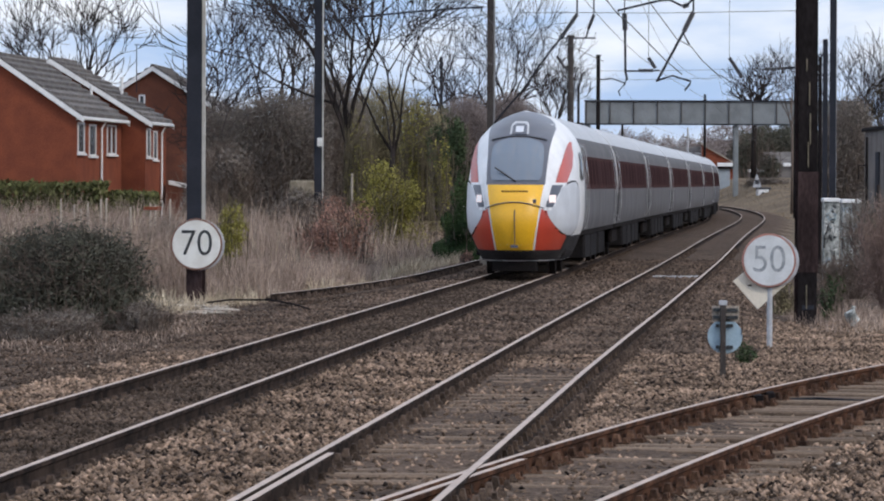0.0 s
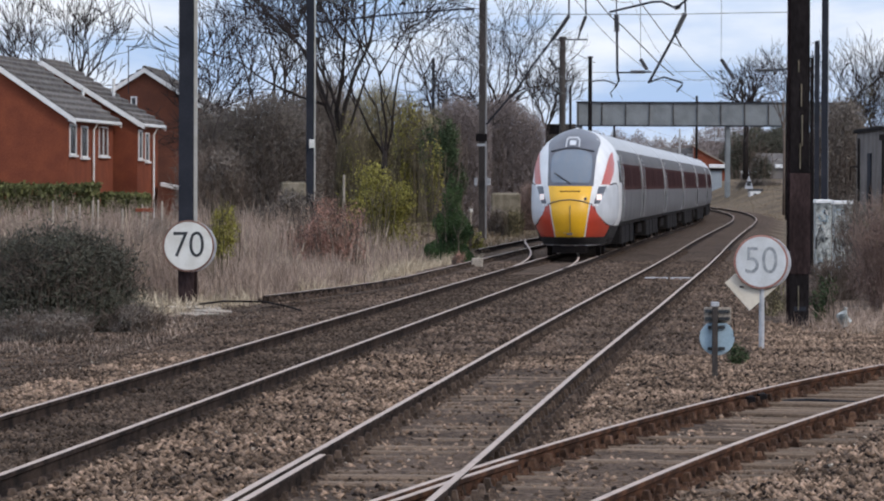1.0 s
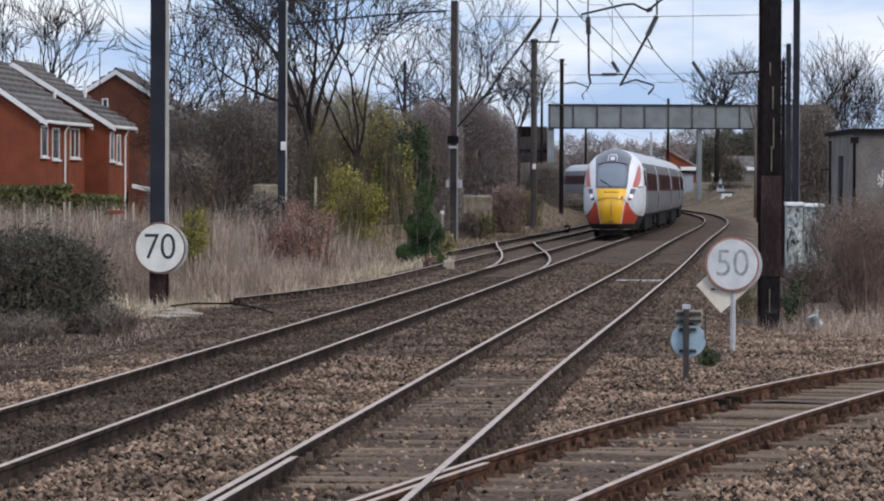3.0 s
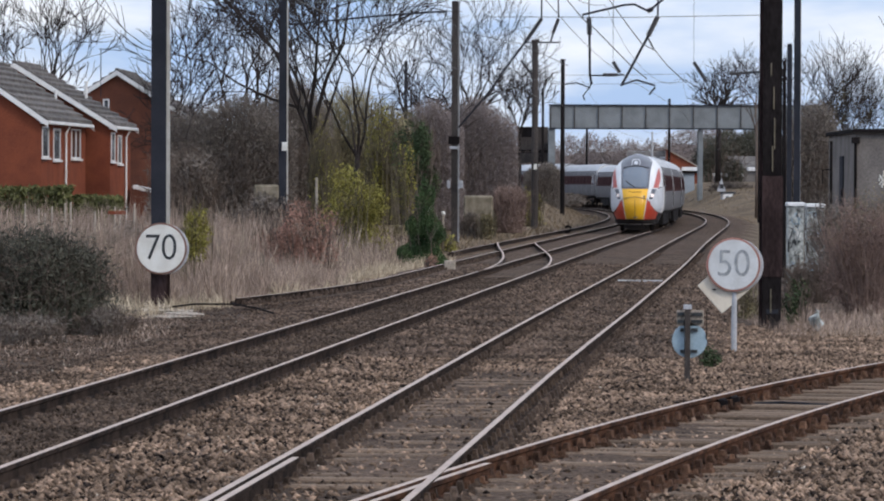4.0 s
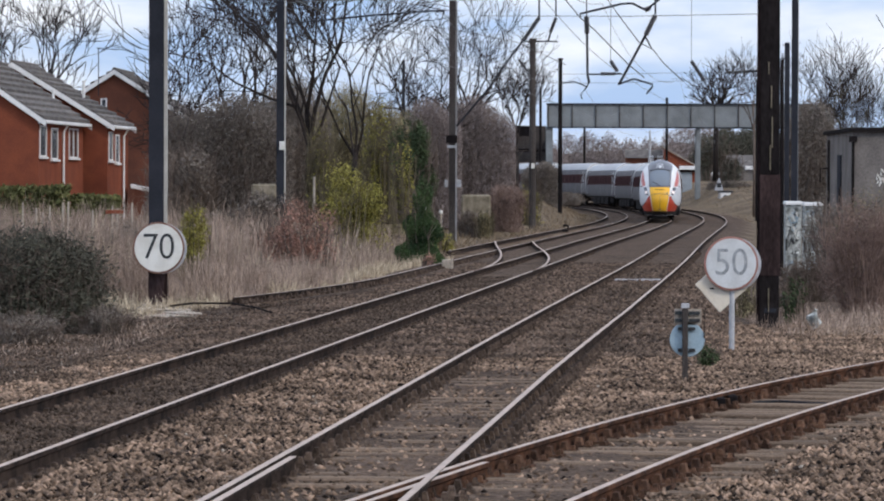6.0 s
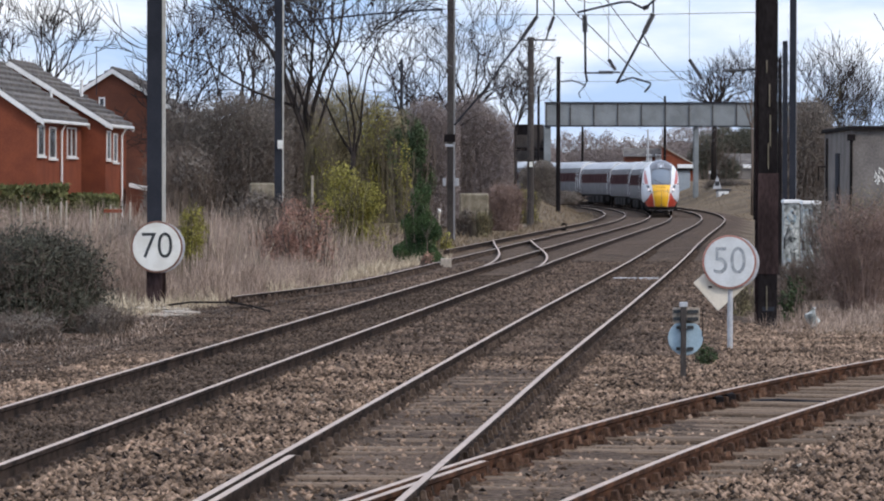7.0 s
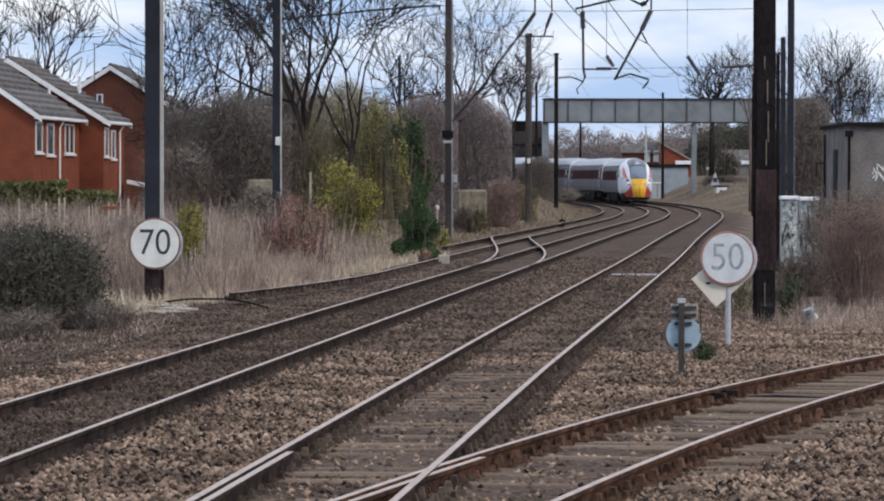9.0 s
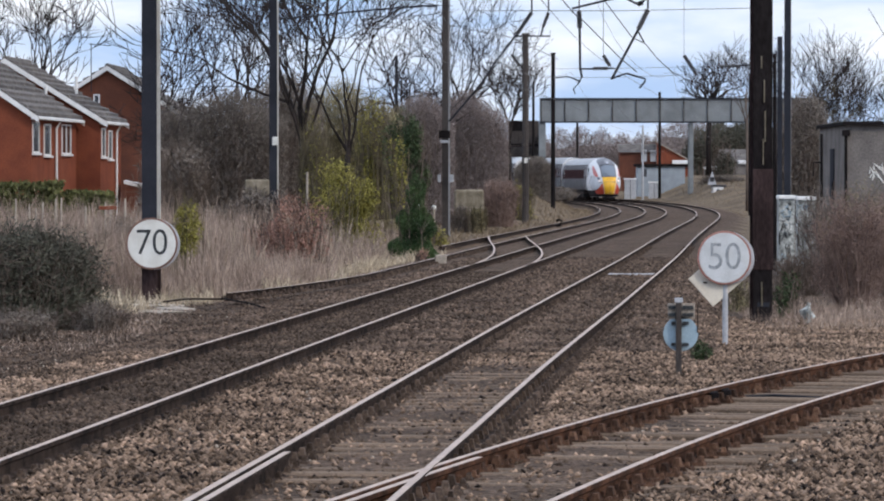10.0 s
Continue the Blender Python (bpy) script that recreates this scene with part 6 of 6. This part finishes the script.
Mesh().tube([(-0.05, 0.2, 0.1), (0.12, 0.2, 0.2), (0.3, 0.2, 0.12), (0.42, 0.2, 0.2), (0.5, 0.2, 0.4), (0.34, 0.2, 0.46), (0.2, 0.2, 0.38)], 0.07, 7).ob("lever", DARKSTEEL, q, "bent black lever")
for label, x, top, r, cap in (("slim white marker post with a round cap", -1.0, 1.34, 0.05, 0.13), ("slim grey marker post with a round cap", -0.36, 1.14, 0.05, 0.1)):
    q = empty("marker_post", label, "marker post", pose(x, 192, ground_z(x, 192)), "marker posts")
    h = top - ground_z(x, 192)
    Mesh().tube([(0, 0, -0.2), (0, 0, h - cap)], r, 8).ob("post", CONCRETE, q)
    Mesh().tube([(0, 0, h - 2 * cap), (0, 0, h - 1.6 * cap), (0, 0, h - cap), (0, 0, h - 0.3 * cap), (0, 0, h)], [cap * 0.4, cap * 0.85, cap, cap * 0.75, cap * 0.2], 10).ob("cap", SIGN_W, q, "white rounded cap")
q = empty("shed", "low outbuilding with white sloping roof edge", "shed", pose(-15.6, 208, -0.1))
Mesh().box(0, 1.0, 0, 2.0, 0, 2.05).ob("wall", BRICK_D, q)
Mesh().add([(-0.05, -0.1, 2.2), (1.1, -0.1, 1.95), (1.1, 2.1, 1.95), (-0.05, 2.1, 2.2), (-0.05, -0.1, 2.38), (1.1, -0.1, 2.13), (1.1, 2.1, 2.13), (-0.05, 2.1, 2.38)], [(3, 2, 1, 0), (4, 5, 6, 7), (0, 1, 5, 4), (1, 2, 6, 5), (2, 3, 7, 6), (3, 0, 4, 7)]).ob("roof", UPVC, q, "white roof edge")
q = Mesh()
rg = random.Random(3)
q.tube([(0, 0, 0), (0.03, 0, 0.1), (-0.02, 0, 0.22), (0.05, 0.02, 0.34)], [0.05, 0.12, 0.1, 0.03], 9)
q.v = [(a + rg.gauss(0, 0.02), b + rg.gauss(0, 0.02), c + rg.gauss(0, 0.015)) for a, b, c in q.v]
o = q.ob("plastic_bag", CABINET)
o.matrix_basis = pose(6.394, 74, -0.28)
tagged(o, "crumpled grey and white plastic bag in the grass", "plastic bag")

q = Mesh().tube([(3.165, 46, -0.143), (3.61, 46.2, -0.135), (4.098, 45.8, -0.139)], 0.014, 6).ob("point_rod", STEEL)
tagged(q, "thin dark rod lying across the branch track", "rod")

# pieces of the junction: check rail, wing rail and the flat bar across the second track
t3 = bpy.data.objects["track_2"]
rail(t3, second_x, -0.7525 + 0.11, 20, 34.4, RAIL_SIDE, RAIL_TOP, "check_rail")
t4 = bpy.data.objects["track_3"]
rail(t4, branch_x, -0.7525 + 0.12, 28, 33.8, RAIL_RUST, RAIL_TOP, "wing_rail", -0.009)
for dy in (-0.3, 0.3):
    px, py = beside(branch_x, 45.2 + dy, -0.7525 + 0.04)
    Mesh().soft(px - 0.05, px + 0.05, py - 0.28, py + 0.28, -0.13, -0.035, 0.012).ob("fishplate", DARKSTEEL, t4, "black oily fishplate")
Mesh().soft(second_x(106) - 0.6, second_x(106) + 0.6, 105.9, 106.1, -0.19, -0.1, 0.01).ob("stretcher_bar", GALV, t3, "pale flat bar between the rails")


# ---- loose ballast ----
def stones(name, label, n, area, s0, s1, material, seed):
    """Loose angular stones as one object of stuff."""
    rng = np.random.default_rng(seed)
    base = np.array([area(a, b) for a, b in zip(rng.random(n), rng.random(n))])
    base = base[~np.isnan(base[:, 0])]
    n = len(base)
    oct_ = np.array([(1, 0, 0), (0, 1, 0), (-1, 0, 0), (0, -1, 0), (0, 0, 1), (0, 0, -0.6)], float)
    s = rng.uniform(s0, s1, n)
    p = oct_[None] * rng.uniform(0.55, 1.25, (n, 6, 1)) + rng.normal(0, 0.16, (n, 6, 3))
    t = rng.uniform(0, 6.283, n)
    c, q = np.cos(t), np.sin(t)
    x = p[..., 0] * c[:, None] - p[..., 1] * q[:, None]
    y = p[..., 0] * q[:, None] + p[..., 1] * c[:, None]
    tilt = rng.normal(0, 0.5, n)[:, None]
    z = p[..., 2] * 0.75 + x * tilt
    v = np.stack([x, y, z], -1) * s[:, None, None] + base[:, None, :]
    f = np.array([(0, 1, 4), (1, 2, 4), (2, 3, 4), (3, 0, 4), (1, 0, 5), (2, 1, 5), (3, 2, 5), (0, 3, 5)])
    f = (f[None] + 6 * np.arange(n)[:, None, None]).reshape(-1)
    data = bpy.data.meshes.new(name)
    data.vertices.add(n * 6)
    data.vertices.foreach_set("co", v.astype(np.float32).ravel())
    data.loops.add(n * 24)
    data.loops.foreach_set("vertex_index", f.astype(np.int32))
    data.polygons.add(n * 8)
    data.polygons.foreach_set("loop_start", np.arange(0, n * 24, 3, dtype=np.int32))
    data.materials.append(material)
    data.update(calc_edges=True)
    return tagged(new(name, data), label, "ballast", kind="stuff")


def bed(y0, y1, lo, hi, dark=False, power=1.0):
    def area(a, b):
        y = y0 + (y1 - y0) * b ** power
        x = lo(y) + (hi(y) - lo(y)) * a
        in_main = abs(x - main_x(y)) < 0.95
        if in_main != dark:
            return (math.nan, 0, 0)
        for fx, y_min, y_max in ((main_x, 0, 999), (second_x, 0, 999), (branch_x, 24, 64)):
            if y_min < y < y_max and abs(abs(x - fx(y)) - 0.7525) < 0.11:
                return (math.nan, 0, 0)
        deep = 0.0
        for fx, y_min, y_max in ((second_x, 0, 70), (branch_x, 24, 64)):
            if y_min < y < y_max and abs(x - fx(y)) < 1.0:
                deep = 0.012
                if y < 54 and abs(x - fx(y)) < 0.66 and (a * 977.0) % 1.0 > 0.16:
                    return (math.nan, 0, 0)
        return x, y, ground_z(x, y) + 0.012 - deep
    return area


stones("ballast", "loose brown and grey track ballast", 52000, bed(26, 58, lambda y: main_x(y) - 2.2, lambda y: min(y * 0.108, branch_x(y) + 4), False, 1.15), 0.018, 0.05, STONE, 31)
stones("ballast", "loose brown and grey track ballast farther along", 34000, bed(58, 130, lambda y: main_x(y) - 2.0, lambda y: second_x(y) + 2.6, False, 1.3), 0.03, 0.07, STONE_MID, 32)
stones("ballast", "brown stones beside the branch track", 9000, bed(56, 76, lambda y: second_x(y) + 2.0, lambda y: y * 0.108, False), 0.02, 0.05, STONE, 35)
stones("ballast", "small ballast spread over the sleepers", 12000, bed(27, 62, lambda y: second_x(y) - 0.7, lambda y: max(second_x(y), min(branch_x(y), y * 0.105)) + 0.7, False, 1.1), 0.012, 0.035, STONE, 36)
stones("ballast", "dark oily ballast between the main rails", 22000, bed(34, 110, lambda y: main_x(y) - 0.95, lambda y: main_x(y) + 0.95, True, 1.3), 0.02, 0.05, STONE_DARK, 33)
stones("ballast", "scattered stones on the dirt beside the track", 14000, bed(50, 95, lambda y: main_x(y) - 6.5, lambda y: main_x(y) - 1.2, False, 1.2), 0.015, 0.04, STONE_MID, 34)
# Black stones added in place of the dark voids in the ballast.
stones("ballast", "black stones scattered as the shaded gaps of the ballast", 5200, bed(26, 62, lambda y: main_x(y) + 0.9, lambda y: min(y * 0.108, branch_x(y) + 4), False, 1.15), 0.02, 0.048, STONE_GAP_SHADE, 37)
stones("ballast", "pale chips scattered over the ballast and the dirt", 900, bed(30, 90, lambda y: main_x(y) - 5, lambda y: min(y * 0.108, second_x(y) + 6), False, 1.2), 0.012, 0.03, CONCRETE, 38)

motions()
